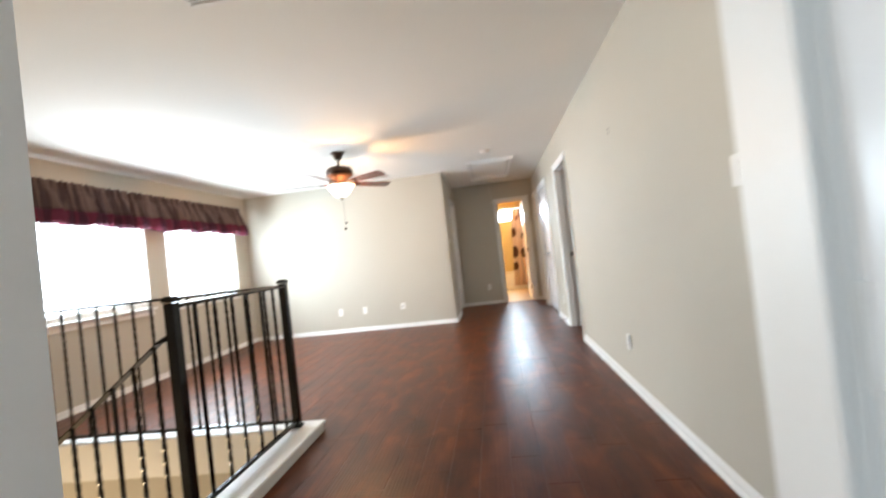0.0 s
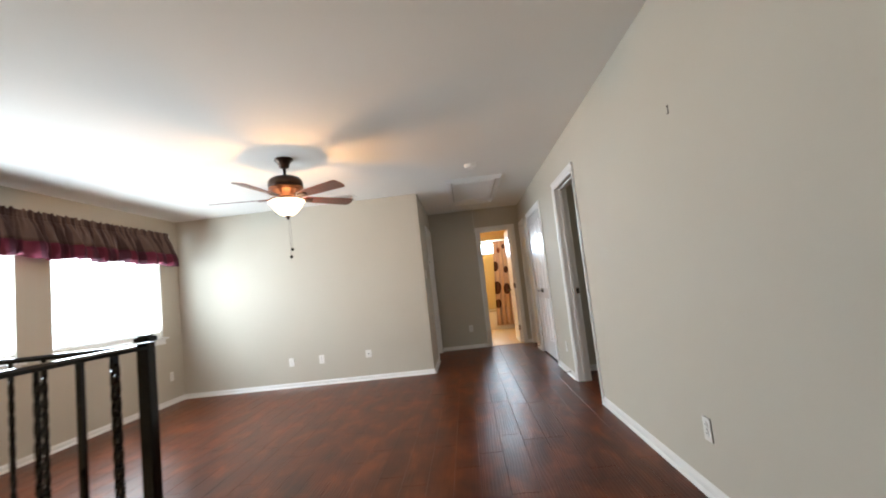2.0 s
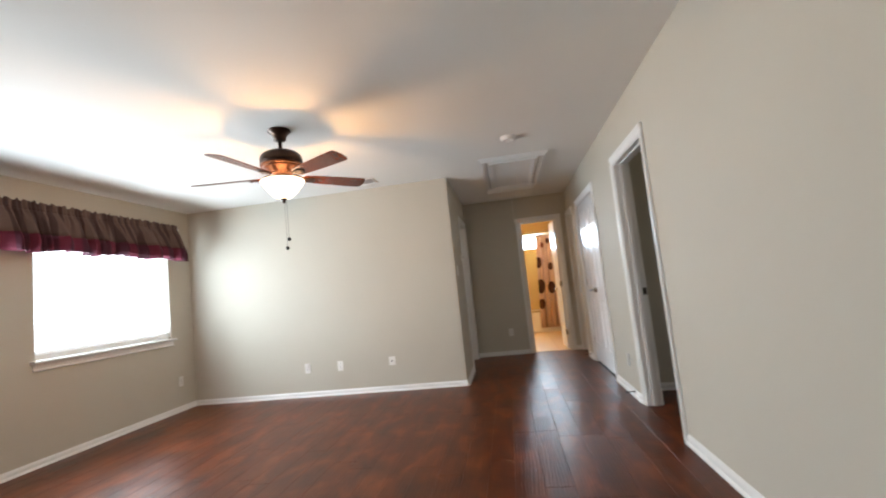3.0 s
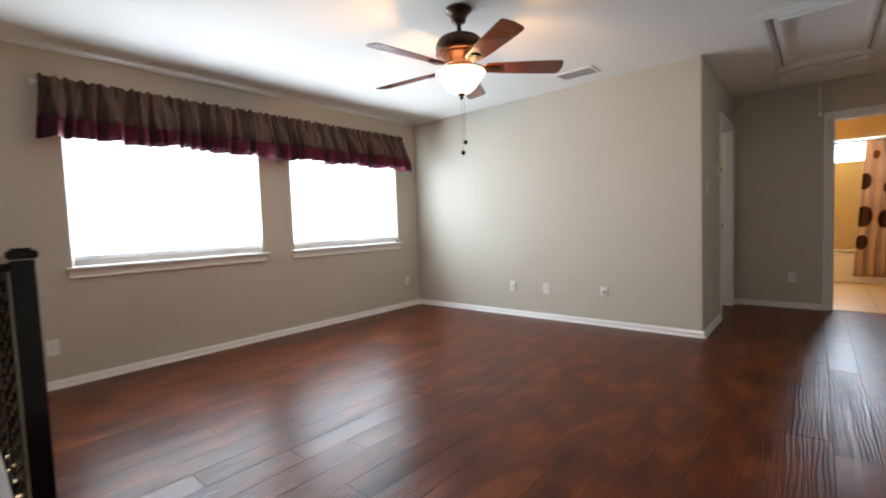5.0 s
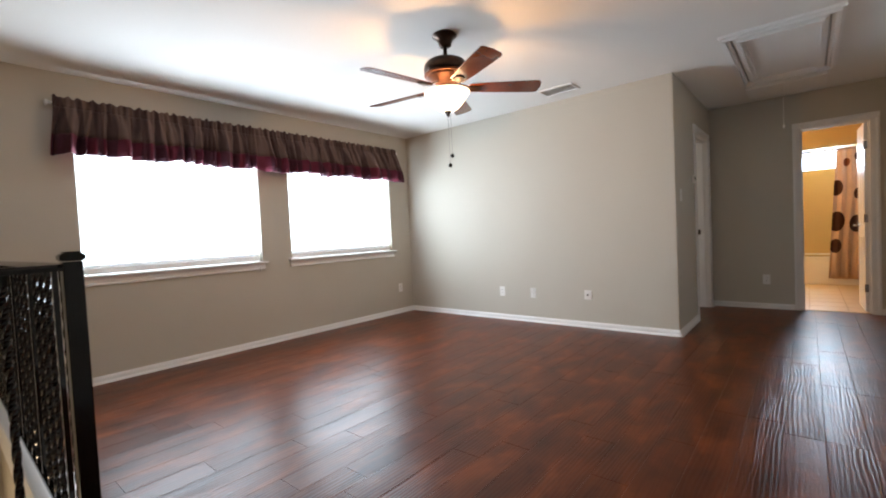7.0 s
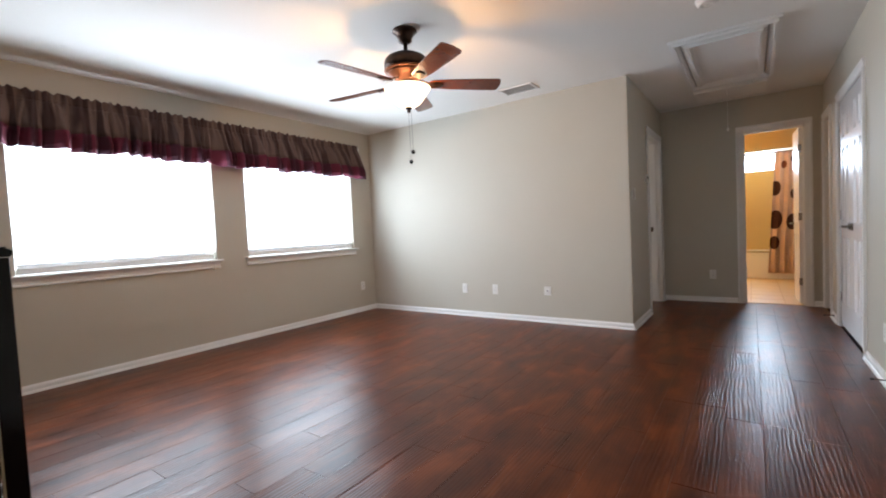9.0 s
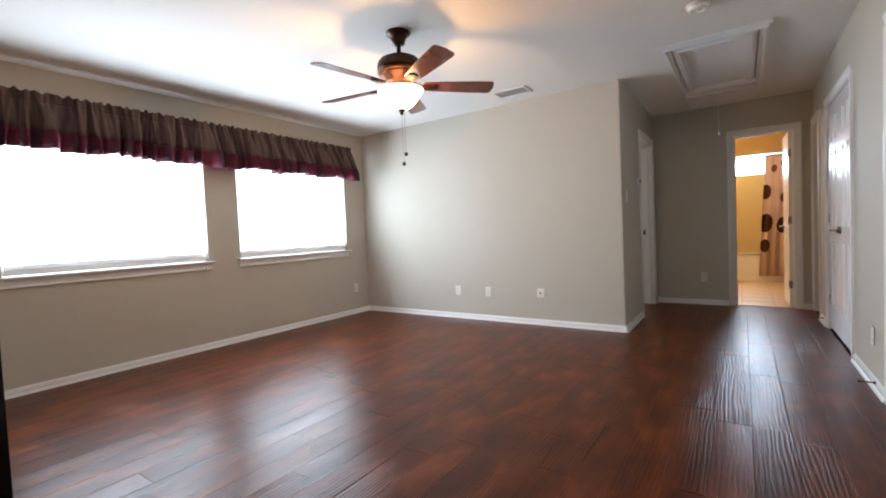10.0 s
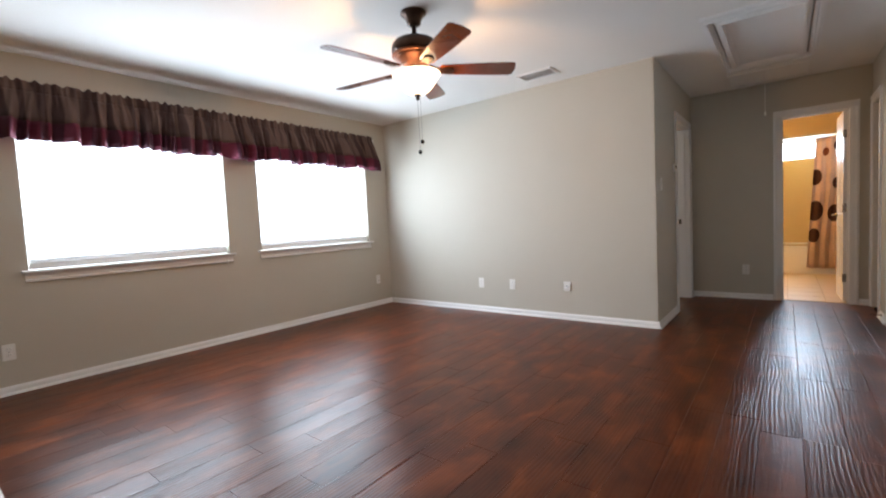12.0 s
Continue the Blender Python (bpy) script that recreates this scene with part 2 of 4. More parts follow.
COPPER = material("brushed_copper", (0.20, 0.075, 0.036), 0.36, metal=0.8, vary=0.2, scale=14, fine=120, bump=0.03, dist=0.001)
DUCT = material("duct_grey", (0.50, 0.495, 0.49), 0.7, vary=0.1, bump=0.0)
NICKEL = material("satin_nickel", (0.28, 0.265, 0.25), 0.25, metal=1.0, vary=0.05, bump=0.0)
CHROME = material("chrome", (0.75, 0.75, 0.75), 0.12, metal=1.0, vary=0.02, bump=0.0)
BLADE = material("blade_wood", (0.140, 0.030, 0.009), 0.22, vary=0.35, coat=0.5, scale=9, fine=70, bump=0.05, dist=0.001, stretch=(0.4, 0.4, 1))
PLANK = plank_wood()
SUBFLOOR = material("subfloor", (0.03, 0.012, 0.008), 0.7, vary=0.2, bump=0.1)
CARPET = material("stair_carpet", (0.42, 0.36, 0.28), 0.95, vary=0.12, scale=10, fine=400, bump=0.6, dist=0.004)
TILE = material("bath_tile", (0.60, 0.45, 0.26), 0.3, vary=0.08, scale=6, fine=60, bump=0.05, dist=0.001)
GROUT = material("grout", (0.52, 0.39, 0.23), 0.85, vary=0.1, bump=0.2)
TUBWHITE = material("tub_enamel", (0.82, 0.79, 0.72), 0.15, vary=0.02, bump=0.0)
# second colour paints pleat shade into the cloth, on field and border alike
TAUPE = cloth("taupe_fold_shade_cloth", (0.150, 0.096, 0.080), (0.042, 0.021, 0.023), 47.0)
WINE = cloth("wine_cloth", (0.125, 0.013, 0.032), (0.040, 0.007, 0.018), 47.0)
SPOTS = spotted_cloth()
BLIND = slat_white()
GLASS = glass()
BOWL = glowing("lit_alabaster_glass", (1.0, 0.80, 0.55), 3.2)
TUBE = glowing("vanity_globe_glass", (1.0, 0.65, 0.3), 8.0)
GROUND = material("ground", (0.10, 0.12, 0.06), 0.9, vary=0.3, scale=0.6, fine=8, bump=0.3, dist=0.02)

# ---- building helpers ----


def bm_box(bm, x0, x1, y0, y1, z0, z1, bevel=0.0):
    made = bmesh.ops.create_cube(bm, size=1.0)["verts"]
    for v in made:
        v.co = Vector((x0 + (v.co.x + 0.5) * (x1 - x0), y0 + (v.co.y + 0.5) * (y1 - y0), z0 + (v.co.z + 0.5) * (z1 - z0)))
    if bevel:
        edges = list({e for v in made for e in v.link_edges})
        bmesh.ops.bevel(bm, geom=edges, offset=bevel, segments=2, affect="EDGES", clamp_overlap=True)


def box(x0, x1, y0, y1, z0, z1, bevel=0.0):
    bm = bmesh.new()
    bm_box(bm, x0, x1, y0, y1, z0, z1, bevel)
    return bm


def lathe(profile, steps=28, bm=None, axis="z", at=(0, 0, 0)):
    """A turned shape from (radius, height) pairs."""
    bm = bm or bmesh.new()
    rings = []
    for r, h in profile:
        ring = []
        for i in range(steps):
            a = 2 * math.pi * i / steps
            p = (r * math.cos(a), r * math.sin(a), h)
            if axis == "x":
                p = (p[2], p[0], p[1])
            elif axis == "y":
                p = (p[0], p[2], p[1])
            ring.append(bm.verts.new(Vector(p) + Vector(at)))
        rings.append(ring)
    for a, b in zip(rings, rings[1:]):
        for i in range(steps):
            bm.faces.new((a[i], a[(i + 1) % steps], b[(i + 1) % steps], b[i]))
    for ring in (rings[0], rings[-1]):
        if (ring[0].co - ring[steps // 2].co).length > 1e-5:
            bm.faces.new(ring)
    bmesh.ops.recalc_face_normals(bm, faces=bm.faces[:])
    return bm


def sweep(section, path, bm=None, closed=True):
    """Carry a flat section (list of (across, up)) along path points given as (place, across-vector, up-vector)."""
    bm = bm or bmesh.new()
    rings = [[bm.verts.new(Vector(p) + Vector(s) * a + Vector(u) * b) for a, b in section] for p, s, u in path]
    k = len(section)
    for a, b in zip(rings, rings[1:]):
        for i in range(k if closed else k - 1):
            bm.faces.new((a[i], a[(i + 1) % k], b[(i + 1) % k], b[i]))
    if closed:
        bm.faces.new(rings[0])
        bm.faces.new(rings[-1])
    bmesh.ops.recalc_face_normals(bm, faces=bm.faces[:])
    return bm


def mesh_of(name, bm, mat, smooth=False):
    me = bpy.data.meshes.new(name)
    if smooth:
        for f in bm.faces:
            f.smooth = True
    bm.to_mesh(me)
    bm.free()
    me.materials.append(mat)
    return me


def part(name, bm, mat, parent, label="", smooth=False, at=None):
    """Link a bmesh (or a finished mesh) as one mesh object under a thing or a part."""
    me = bm if isinstance(bm, bpy.types.Mesh) else mesh_of(name, bm, mat, smooth)
    ob = new(name, me)
    ob.parent = parent
    if at is not None:
        ob.matrix_basis = at
    return tagged(ob, label)


def thing(name, m, label, category, group="", kind=""):
    ob = new(name)
    ob.empty_display_size = 0.05
    ob.matrix_basis = m
    return tagged(ob, label, category, group, kind)


def setting(name, bm, mat, label, category, smooth=False):
    return tagged(new(name, mesh_of(name, bm, mat, smooth)), label, category, kind="structure")


def wall_mesh(along, face, back, a0, a1, z0, z1, openings=()):
    """A wall along 'x' or 'y' between its two faces, with openings (a0, a1, z0, z1) cut through it."""
    bm = bmesh.new()
    cuts = sorted({a0, a1, *[o[0] for o in openings], *[o[1] for o in openings]})
    for p, q in zip(cuts, cuts[1:]):
        holes = sorted((o[2], o[3]) for o in openings if o[0] <= p and q <= o[1])
        z = z0
        for lo, hi in [*holes, (z1, z1)]:
            if lo > z:
                if along == "y":
                    bm_box(bm, min(face, back), max(face, back), p, q, z, lo)
                else:
                    bm_box(bm, p, q, min(face, back), max(face, back), z, lo)
            z = hi
    bmesh.ops.remove_doubles(bm, verts=bm.verts[:], dist=1e-5)
    return bm

# ---- the plan ----
XE, XH = 1.04, -0.56
YS, YB, YH = 0.58, 7.05, 8.93
TOP, HEAD = 2.44, 2.048
WELL_X, WELL_Y = -1.246, 2.853
CURB = 0.07
W1, W2 = (3.36, 4.83), (5.17, 6.68)
SILL, WTOP = 0.874, 2.08
D1, CL, D3 = (5.065, 5.85), (6.845, 7.92), (8.41, 8.865)
D2 = (7.97, 8.77)
BATH = (0.305, 0.888)
D0 = (-0.515, 0.440)

wall_west = setting("wall_west", wall_mesh("y", XW, XW - 0.16, YS - 0.13, YB + 0.12, -2.8, TOP, [(*W1, SILL, WTOP), (*W2, SILL, WTOP), (1.0, 2.2, -1.95, -0.95)]), WALL, "greige painted wall with two windows, running down the stairwell", "wall")
setting("wall_north", wall_mesh("x", YB, YB + 0.12, XW, XH - 0.012, 0, TOP), WALL, "greige painted wall beyond the ceiling fan", "wall")
bm = bmesh.new()
sweep([(0, 0), (0.132, 0), (0.132, 0.108), (0.0, 0.108)], [((XH - 0.132, YB + 0.012, 0), (1, 0, 0), (0, 1, 0)), ((XH - 0.132, YB + 0.012, TOP), (1, 0, 0), (0, 1, 0))], bm)
arc = [(XH - 0.012 + 0.012 * math.sin(radians(a)), YB + 0.012 - 0.012 * math.cos(radians(a))) for a in range(0, 91, 15)]
sweep([(x, y) for x, y in arc] + [(XH - 0.012, YB + 0.012)], [((0, 0, 0), (1, 0, 0), (0, 1, 0)), ((0, 0, TOP), (1, 0, 0), (0, 1, 0))], bm)
setting("wall_corner", bm, WALL, "rounded greige plaster corner at the hall's mouth", "wall")
setting("wall_hall_west", wall_mesh("y", XH, XH - 0.12, YB + 0.12, YH, 0, TOP, [(*D2, 0, HEAD)]), WALL, "greige hall wall with an open doorway", "wall")
setting("wall_hall_end", wall_mesh("x", YH, YH + 0.12, XH - 0.12, XE + 0.12, 0, TOP, [(*BATH, 0, HEAD)]), WALL, "greige wall at the hall's end around the bathroom door", "wall")
setting("wall_east", wall_mesh("y", XE, XE + 0.12, YS, YH, 0, TOP, [(*D1, 0, HEAD), (*CL, 0, HEAD), (*D3, 0, HEAD)]), WALL, "long greige wall with three doorways", "wall")
setting("wall_south", wall_mesh("x", YS, YS - 0.13, XW, XE + 0.12, -2.8, TOP, [(*D0, -0.25, HEAD)]), WALL, "greige wall with the bedroom doorway", "wall")
setting("ceiling", box(-4.4, 4.4, -3.6, 12.7, TOP, TOP + 0.12), CEIL, "flat white textured ceiling", "ceiling")
setting("ground", box(-300, 300, -300, 300, -3.2, -3.0), GROUND, "dull green ground outside the house", "ground")

# rooms that only show through doors
setting("wall_room_north", wall_mesh("x", 6.30, 6.42, XE + 0.12, 4.2, 0, TOP), WALL, "greige bedroom wall beyond a doorway", "wall")
setting("wall_room_south", wall_mesh("x", 3.9, 3.78, XE + 0.12, 4.2, 0, TOP), WALL, "greige bedroom wall", "wall")
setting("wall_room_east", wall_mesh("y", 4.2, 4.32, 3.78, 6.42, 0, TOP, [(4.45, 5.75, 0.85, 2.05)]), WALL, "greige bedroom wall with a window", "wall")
setting("wall_closet", wall_mesh("y", 1.85, 1.95, 6.42, 8.15, 0, TOP), WALL, "greige closet back wall", "wall")
setting("wall_linen_south", wall_mesh("x", 8.25, 8.15, XE + 0.12, 2.6, 0, TOP), WALL, "greige side wall of a dark room", "wall")
setting("wall_linen_east", wall_mesh("y", 2.6, 2.72, 8.15, 9.05, 0, TOP), WALL, "greige back wall of a dark room", "wall")
setting("wall_linen_north", wall_mesh("x", 8.93, 9.05, XE + 0.12, 2.6, 0, TOP), WALL, "greige side wall of a dark room", "wall")
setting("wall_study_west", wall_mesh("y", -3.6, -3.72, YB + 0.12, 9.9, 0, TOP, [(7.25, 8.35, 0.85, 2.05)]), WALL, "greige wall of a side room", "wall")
setting("wall_study_north", wall_mesh("x", 9.8, 9.92, -3.6, -1.3, 0, TOP), WALL, "greige wall of a side room", "wall")
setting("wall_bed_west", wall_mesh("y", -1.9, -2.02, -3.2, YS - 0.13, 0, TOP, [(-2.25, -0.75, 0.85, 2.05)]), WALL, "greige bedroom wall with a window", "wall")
setting("wall_bed_east", wall_mesh("y", 2.4, 2.52, -3.2, YS - 0.13, 0, TOP), WALL, "greige bedroom wall", "wall")
setting("wall_bed_north", wall_mesh("x", YS - 0.13, YS, XE + 0.12, 2.4, 0, TOP), WALL, "greige bedroom wall", "wall")
setting("wall_bed_south", wall_mesh("x", -3.2, -3.32, -2.02, 2.52, 0, TOP), WALL, "greige bedroom wall", "wall")
# bathroom shell
setting("wall_bath_west", wall_mesh("y", -1.2, -1.3, YH + 0.12, 12.4, 0, TOP), BATHWALL, "warm tan bathroom wall", "wall")
setting("wall_bath_east", wall_mesh("y", 1.75, 1.85, YH + 0.12, 12.4, 0, TOP), BATHWALL, "warm tan bathroom wall", "wall")
setting("wall_bath_north", wall_mesh("x", 12.3, 12.45, -1.3, 1.85, 0, TOP, [(-0.28, 0.88, 1.84, 2.08)]), BATHWALL, "warm tan bathroom wall with a high window", "wall")

setting("wall_bath_soffit", box(-1.2, 1.75, 11.44, 12.3, 2.09, TOP), BATHWALL, "warm tan soffit above the bathtub", "wall")

# floors
bm = bmesh.new()
bm_box(bm, WELL_X, XE, YS - 0.13, YH + 0.06, -0.25, -0.012)
bm_box(bm, XW, WELL_X, WELL_Y, YB + 0.06, -0.25, -0.012)
floor = setting("floor", bm, SUBFLOOR, "red-brown hand-scraped wood plank floor", "floor")
setting("floor_room", box(XE + 0.001, 4.2, 3.78, 6.42, -0.25, -0.001), PLANK, "red-brown wood floor in a side room", "floor")
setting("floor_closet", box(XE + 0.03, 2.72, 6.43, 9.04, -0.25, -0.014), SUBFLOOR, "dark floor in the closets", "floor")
setting("floor_study", box(-3.6, XH - 0.001, YB + 0.12, 9.9, -0.25, -0.002), PLANK, "red-brown wood floor in a side room", "floor")
setting("floor_bed", box(-2.02, 2.52, -3.3, YS - 0.13, -0.25, -0.002), PLANK, "red-brown wood floor in the bedroom", "floor")
floor_bath = setting("floor_bath", box(-1.3, 1.85, YH + 0.06, 12.45, -0.25, -0.004), GROUT, "beige tile floor in the bathroom", "floor")
setting("floor_lower", box(XW - 0.1, WELL_X + 1.0, 0.2, 4.2, -2.95, -2.8), CARPET, "beige carpet at the stair's foot", "floor")
setting("wall_stair_north", wall_mesh("x", WELL_Y - 0.02, WELL_Y + 0.1, XW, WELL_X + 0.1, -2.8, -0.001), WALL, "greige wall below the landing's edge", "wall")
setting("wall_stair_east", wall_mesh("y", WELL_X, WELL_X + 0.1, YS, WELL_Y - 0.02, -2.8, -0.001), WALL, "greige wall below the landing's edge", "wall")

# ---- trim ----
BASE = [(0, 0), (0.027, 0), (0.026, 0.007), (0.021, 0.013), (0.014, 0.016), (0.013, 0.019), (0.013, 0.040), (0.010, 0.050), (0.005, 0.056), (0.004, 0.062), (0, 0.062)]


def baseboard(p, q, inward):
    """White moulded board along the floor from p to q; inward points into the room."""
    s = Vector((*inward, 0))
    bm = sweep(BASE, [((*p, 0.001), s, (0, 0, 1)), ((*q, 0.001), s, (0, 0, 1))])
    return setting("baseboard", bm, TRIM, "white moulded wooden baseboard along the wall", "baseboard")


CAS = 0.064
baseboard((XW, WELL_Y + 0.10), (XW, YB), (1, 0))
baseboard((XW, YB), (XH, YB), (0, -1))
baseboard((XH, YB - 0.014), (XH, D2[0] - CAS), (1, 0))
baseboard((XH, D2[1] + CAS), (XH, YH), (1, 0))
baseboard((XH, YH), (BATH[0] - CAS, YH), (0, -1))
baseboard((BATH[1] + CAS, YH), (XE, YH), (0, -1))
baseboard((XE, YS), (XE, D1[0] - CAS), (-1, 0))
baseboard((XE, D1[1] + CAS), (XE, CL[0] - CAS), (-1, 0))
baseboard((XE, CL[1] + CAS), (XE, D3[0] - CAS), (-1, 0))
baseboard((XE + 0.12, 6.30), (4.2, 6.30), (0, -1))
baseboard((D0[1] + CAS, YS), (XE, YS), (0, 1))
baseboard((WELL_X, YS), (D0[0] - CAS, YS), (0, 1))

CASING = [(0, 0), (CAS, 0), (CAS, 0.017), (0.046, 0.019), (0.030, 0.013), (0.014, 0.011), (0.004, 0.009), (0, 0.008)]


def door_frame(name, to_world, width, depth, strike=None, label="white moulded door casing and jamb", both=True, stop=0.36):
    """Casing and jamb of a doorway. Local x runs along the wall from 0 to width, local y from the face (0) into the wall."""
    t = thing(name, to_world, label, "door frame", kind="structure")
    J = 0.016
    sides = [(0.0, -1)] + ([(depth, 1)] if both else [])
    for y, n in sides:
        part("casing_side", sweep(CASING, [((0.004, y, 0), (-1, 0, 0), (0, n, 0)), ((0.004, y, HEAD - 0.004), (-1, 0, 0), (0, n, 0)), ], None), TRIM, t)
        part("casing_side", sweep(CASING, [((width - 0.004, y, 0), (1, 0, 0), (0, n, 0)), ((width - 0.004, y, HEAD - 0.004), (1, 0, 0), (0, n, 0))]), TRIM, t)
        part("casing_head", sweep(CASING, [((0.004 - CAS, y, HEAD - 0.004), (0, 0, 1), (0, n, 0)), ((width - 0.004 + CAS, y, HEAD - 0.004), (0, 0, 1), (0, n, 0))]), TRIM, t)
    part("jamb", box(0, J, -0.003, depth + 0.003, 0, HEAD - J, 0.002), TRIM, t)
    part("jamb", box(width - J, width, -0.003, depth + 0.003, 0, HEAD - J, 0.002), TRIM, t)
    part("jamb_head", box(0, width, -0.003, depth + 0.003, HEAD - J, HEAD, 0.002), TRIM, t)
    s0, s1 = depth * stop, depth * stop + 0.034
    part("door_stop_strip", box(J, J + 0.011, s0, s1, 0, HEAD - J, 0.002), TRIM, t)
    part("door_stop_strip", box(width - J - 0.011, width - J, s0, s1, 0, HEAD - J, 0.002), TRIM, t)
    part("door_stop_strip", box(J, width - J, s0, s1, HEAD - J - 0.011, HEAD - J, 0.002), TRIM, t)
    if strike is not None:
        x = J - 0.0005 if strike == 0 else width - J - 0.0015
        part("strike_plate", box(x, x + 0.002, s1 + 0.012, s1 + 0.042, 0.905, 0.965, 0.0008), NICKEL, t, "dull metal strike plate")
        x = x + 0.0012 if strike == 0 else x - 0.0012
        part("latch_hole", box(x, x + 0.002, s1 + 0.018, s1 + 0.036, 0.918, 0.952), SLOT, t)
    return t


def wall_pose(x, y, turn):
    return pose(x, y, 0, 0, 0, turn)


# the wall's face looks along local -y
EAST, WEST, NORTH, SOUTH = -90, 90, 0, 180
door_frame("door_1", wall_pose(XE, D1[1], EAST), D1[1] - D1[0], 0.12, 0, "white casing round an open bedroom doorway")
door_frame("door_2", wall_pose(XH, D2[0], WEST), D2[1] - D2[0], 0.12, 1, "white casing round an open doorway in the hall")
door_frame("door_3", wall_pose(XE, D3[1], EAST), D3[1] - D3[0], 0.12, None, "white casing round a dark open doorway")
door_frame("door_4", wall_pose(XE, CL[1], EAST), CL[1] - CL[0], 0.12, None, "white casing round the double closet doors", both=False)
door_frame("door_5", wall_pose(BATH[0], YH, NORTH), BATH[1] - BATH[0], 0.12, None, "white casing round the open bathroom door")
door_frame("door_6", wall_pose(D0[1], YS, SOUTH), D0[1] - D0[0], 0.13, None, "white casing round the open bedroom door", stop=0.72)


def panel_bevel(bm, x0, x1, z0, z1, y, n):
    """A sunk moulding with a raised field, standing on the face y of a door; n is -1 or 1, outwards."""
    rings = []
    for inset, out in ((0.0, 0.0), (0.012, -0.013), (0.024, -0.013), (0.046, -0.002)):
        rings.append([bm.verts.new((x, y + n * out, z)) for x, z in ((x0 + inset, z0 + inset), (x1 - inset, z0 + inset), (x1 - inset, z1 - inset), (x0 + inset, z1 - inset))])
    for a, b in zip(rings, rings[1:]):
        for i in range(4):
            bm.faces.new((a[i], a[(i + 1) % 4], b[(i + 1) % 4], b[i]))
    bm.faces.new(rings[-1])


def leaf_mesh(w, h, columns, thick=0.035):
    """A moulded six-panel (two columns) or three-panel (one column) leaf; x from 0 to w, y from 0 to thick."""
    bm = bmesh.new()
    stile = 0.105 if columns == 2 else 0.085
    mull = 0.09
    rows = [(0.22, 0.80), (0.93, 1.58), (1.67, h - 0.11)]
    pw = (w - 2 * stile - mull * (columns - 1)) / columns
    xs = [(stile + i * (pw + mull), stile + i * (pw + mull) + pw) for i in range(columns)]
    gx = sorted({0, w, *[v for p in xs for v in p]})
    gz = sorted({0, h, *[v for r in rows for v in r]})
    for y, n in ((0, -1), (thick, 1)):
        for a, b in zip(gx, gx[1:]):
            for c, d in zip(gz, gz[1:]):
                if (a, b) in xs and (c, d) in rows:
                    panel_bevel(bm, a, b, c, d, y, n)
                else:
                    bm.faces.new([bm.verts.new((p, y, q)) for p, q in ((a, c), (b, c), (b, d), (a, d))])
    for x in (0, w):
        bm.faces.new([bm.verts.new(p) for p in ((x, 0, 0), (x, thick, 0), (x, thick, h), (x, 0, h))])
    for z in (0, h):
        bm.faces.new([bm.verts.new(p) for p in ((0, 0, z), (w, 0, z), (w, thick, z), (0, thick, z))])
    bmesh.ops.remove_doubles(bm, verts=bm.verts[:], dist=1e-5)
    bmesh.ops.recalc_face_normals(bm, faces=bm.faces[:])
    return bm


def lever(parent, x, z, y, n, toward, mat=NICKEL):
    """A lever handle on a round rose; n: outwards along y, toward: the way the lever points along x."""
    bm = lathe([(0.0, 0.0), (0.032, 0.0), (0.032, 0.006), (0.026, 0.011), (0.011, 0.013), (0.010, 0.045), (0.0, 0.046)], 20, axis="y")
    sec = [(0.009 * math.cos(a), 0.007 * math.sin(a)) for a in [2 * math.pi * i / 10 for i in range(10)]]
    path = [((0.0, 0.045, 0), (0, 0, 1), (0, 1, 0)), ((toward * 0.02, 0.050, 0), (0, 0, 1), (0, 1, 0)), ((toward * 0.065, 0.050, 0.002), (0, 0, 1), (0, 1, 0)), ((toward * 0.112, 0.046, -0.003), (0, 0, 0.8), (0, 0.8, 0))]
    sweep(sec, path, bm)
    if n < 0:
        for v in bm.verts:
            v.co.y = -v.co.y
        bmesh.ops.recalc_face_normals(bm, faces=bm.faces[:])
    part("handle", bm, mat, parent, "satin nickel lever handle", True, pose(x, y, z))


def hinge(parent, x, y, z, mat=NICKEL):
    bm = lathe([(0.0, -0.045), (0.005, -0.045), (0.005, 0.045), (0.0, 0.045)], 10)
    n = 1 if y < 0.01 else -1
    bm_box(bm, -0.001, 0.001, min(0, n * 0.028), max(0, n * 0.028), -0.044, 0.044)
    part("hinge", bm, mat, parent, "small metal hinge" if mat is NICKEL else "white-painted hinge", False, pose(x, y, z))


# closet double doors
half = (CL[1] - CL[0] - 0.032 - 0.009) / 2
for i in (0, 1):
    leaf = thing("closet_door", pose(XE + 0.006, CL[1] - 0.019 - i * (half + 0.003), 0.026, 0, 0, -90), "closed white moulded closet door with raised panels", "door", "pair of closet doors")
    part("leaf", leaf_mesh(half, HEAD - 0.046, 2), DOORWHITE, leaf)
    lever(leaf, half - 0.05 if i == 0 else 0.05, 0.90, 0.0, -1, -1 if i == 0 else 1)
    for z in (0.25, 1.0, 1.78):
        hinge(leaf, 0.0 if i == 0 else half, 0.0, z)

# bathroom door, standing open into the bathroom
leaf = thing("bathroom_door", pose(BATH[1] - 0.02, YH + 0.105, 0.012, 0, 0, 91.5), "open white moulded bathroom door with a lever handle", "door")
part("leaf", leaf_mesh(BATH[1] - BATH[0] - 0.038, HEAD - 0.032, 2), DOORWHITE, leaf)
lever(leaf, BATH[1] - BATH[0] - 0.095, 0.92, 0.035, 1, -1)
lever(leaf, BATH[1] - BATH[0] - 0.095, 0.92, 0.0, -1, -1)
for z in (0.25, 1.0, 1.78):
    hinge(leaf, 0.0, 0.035, z)

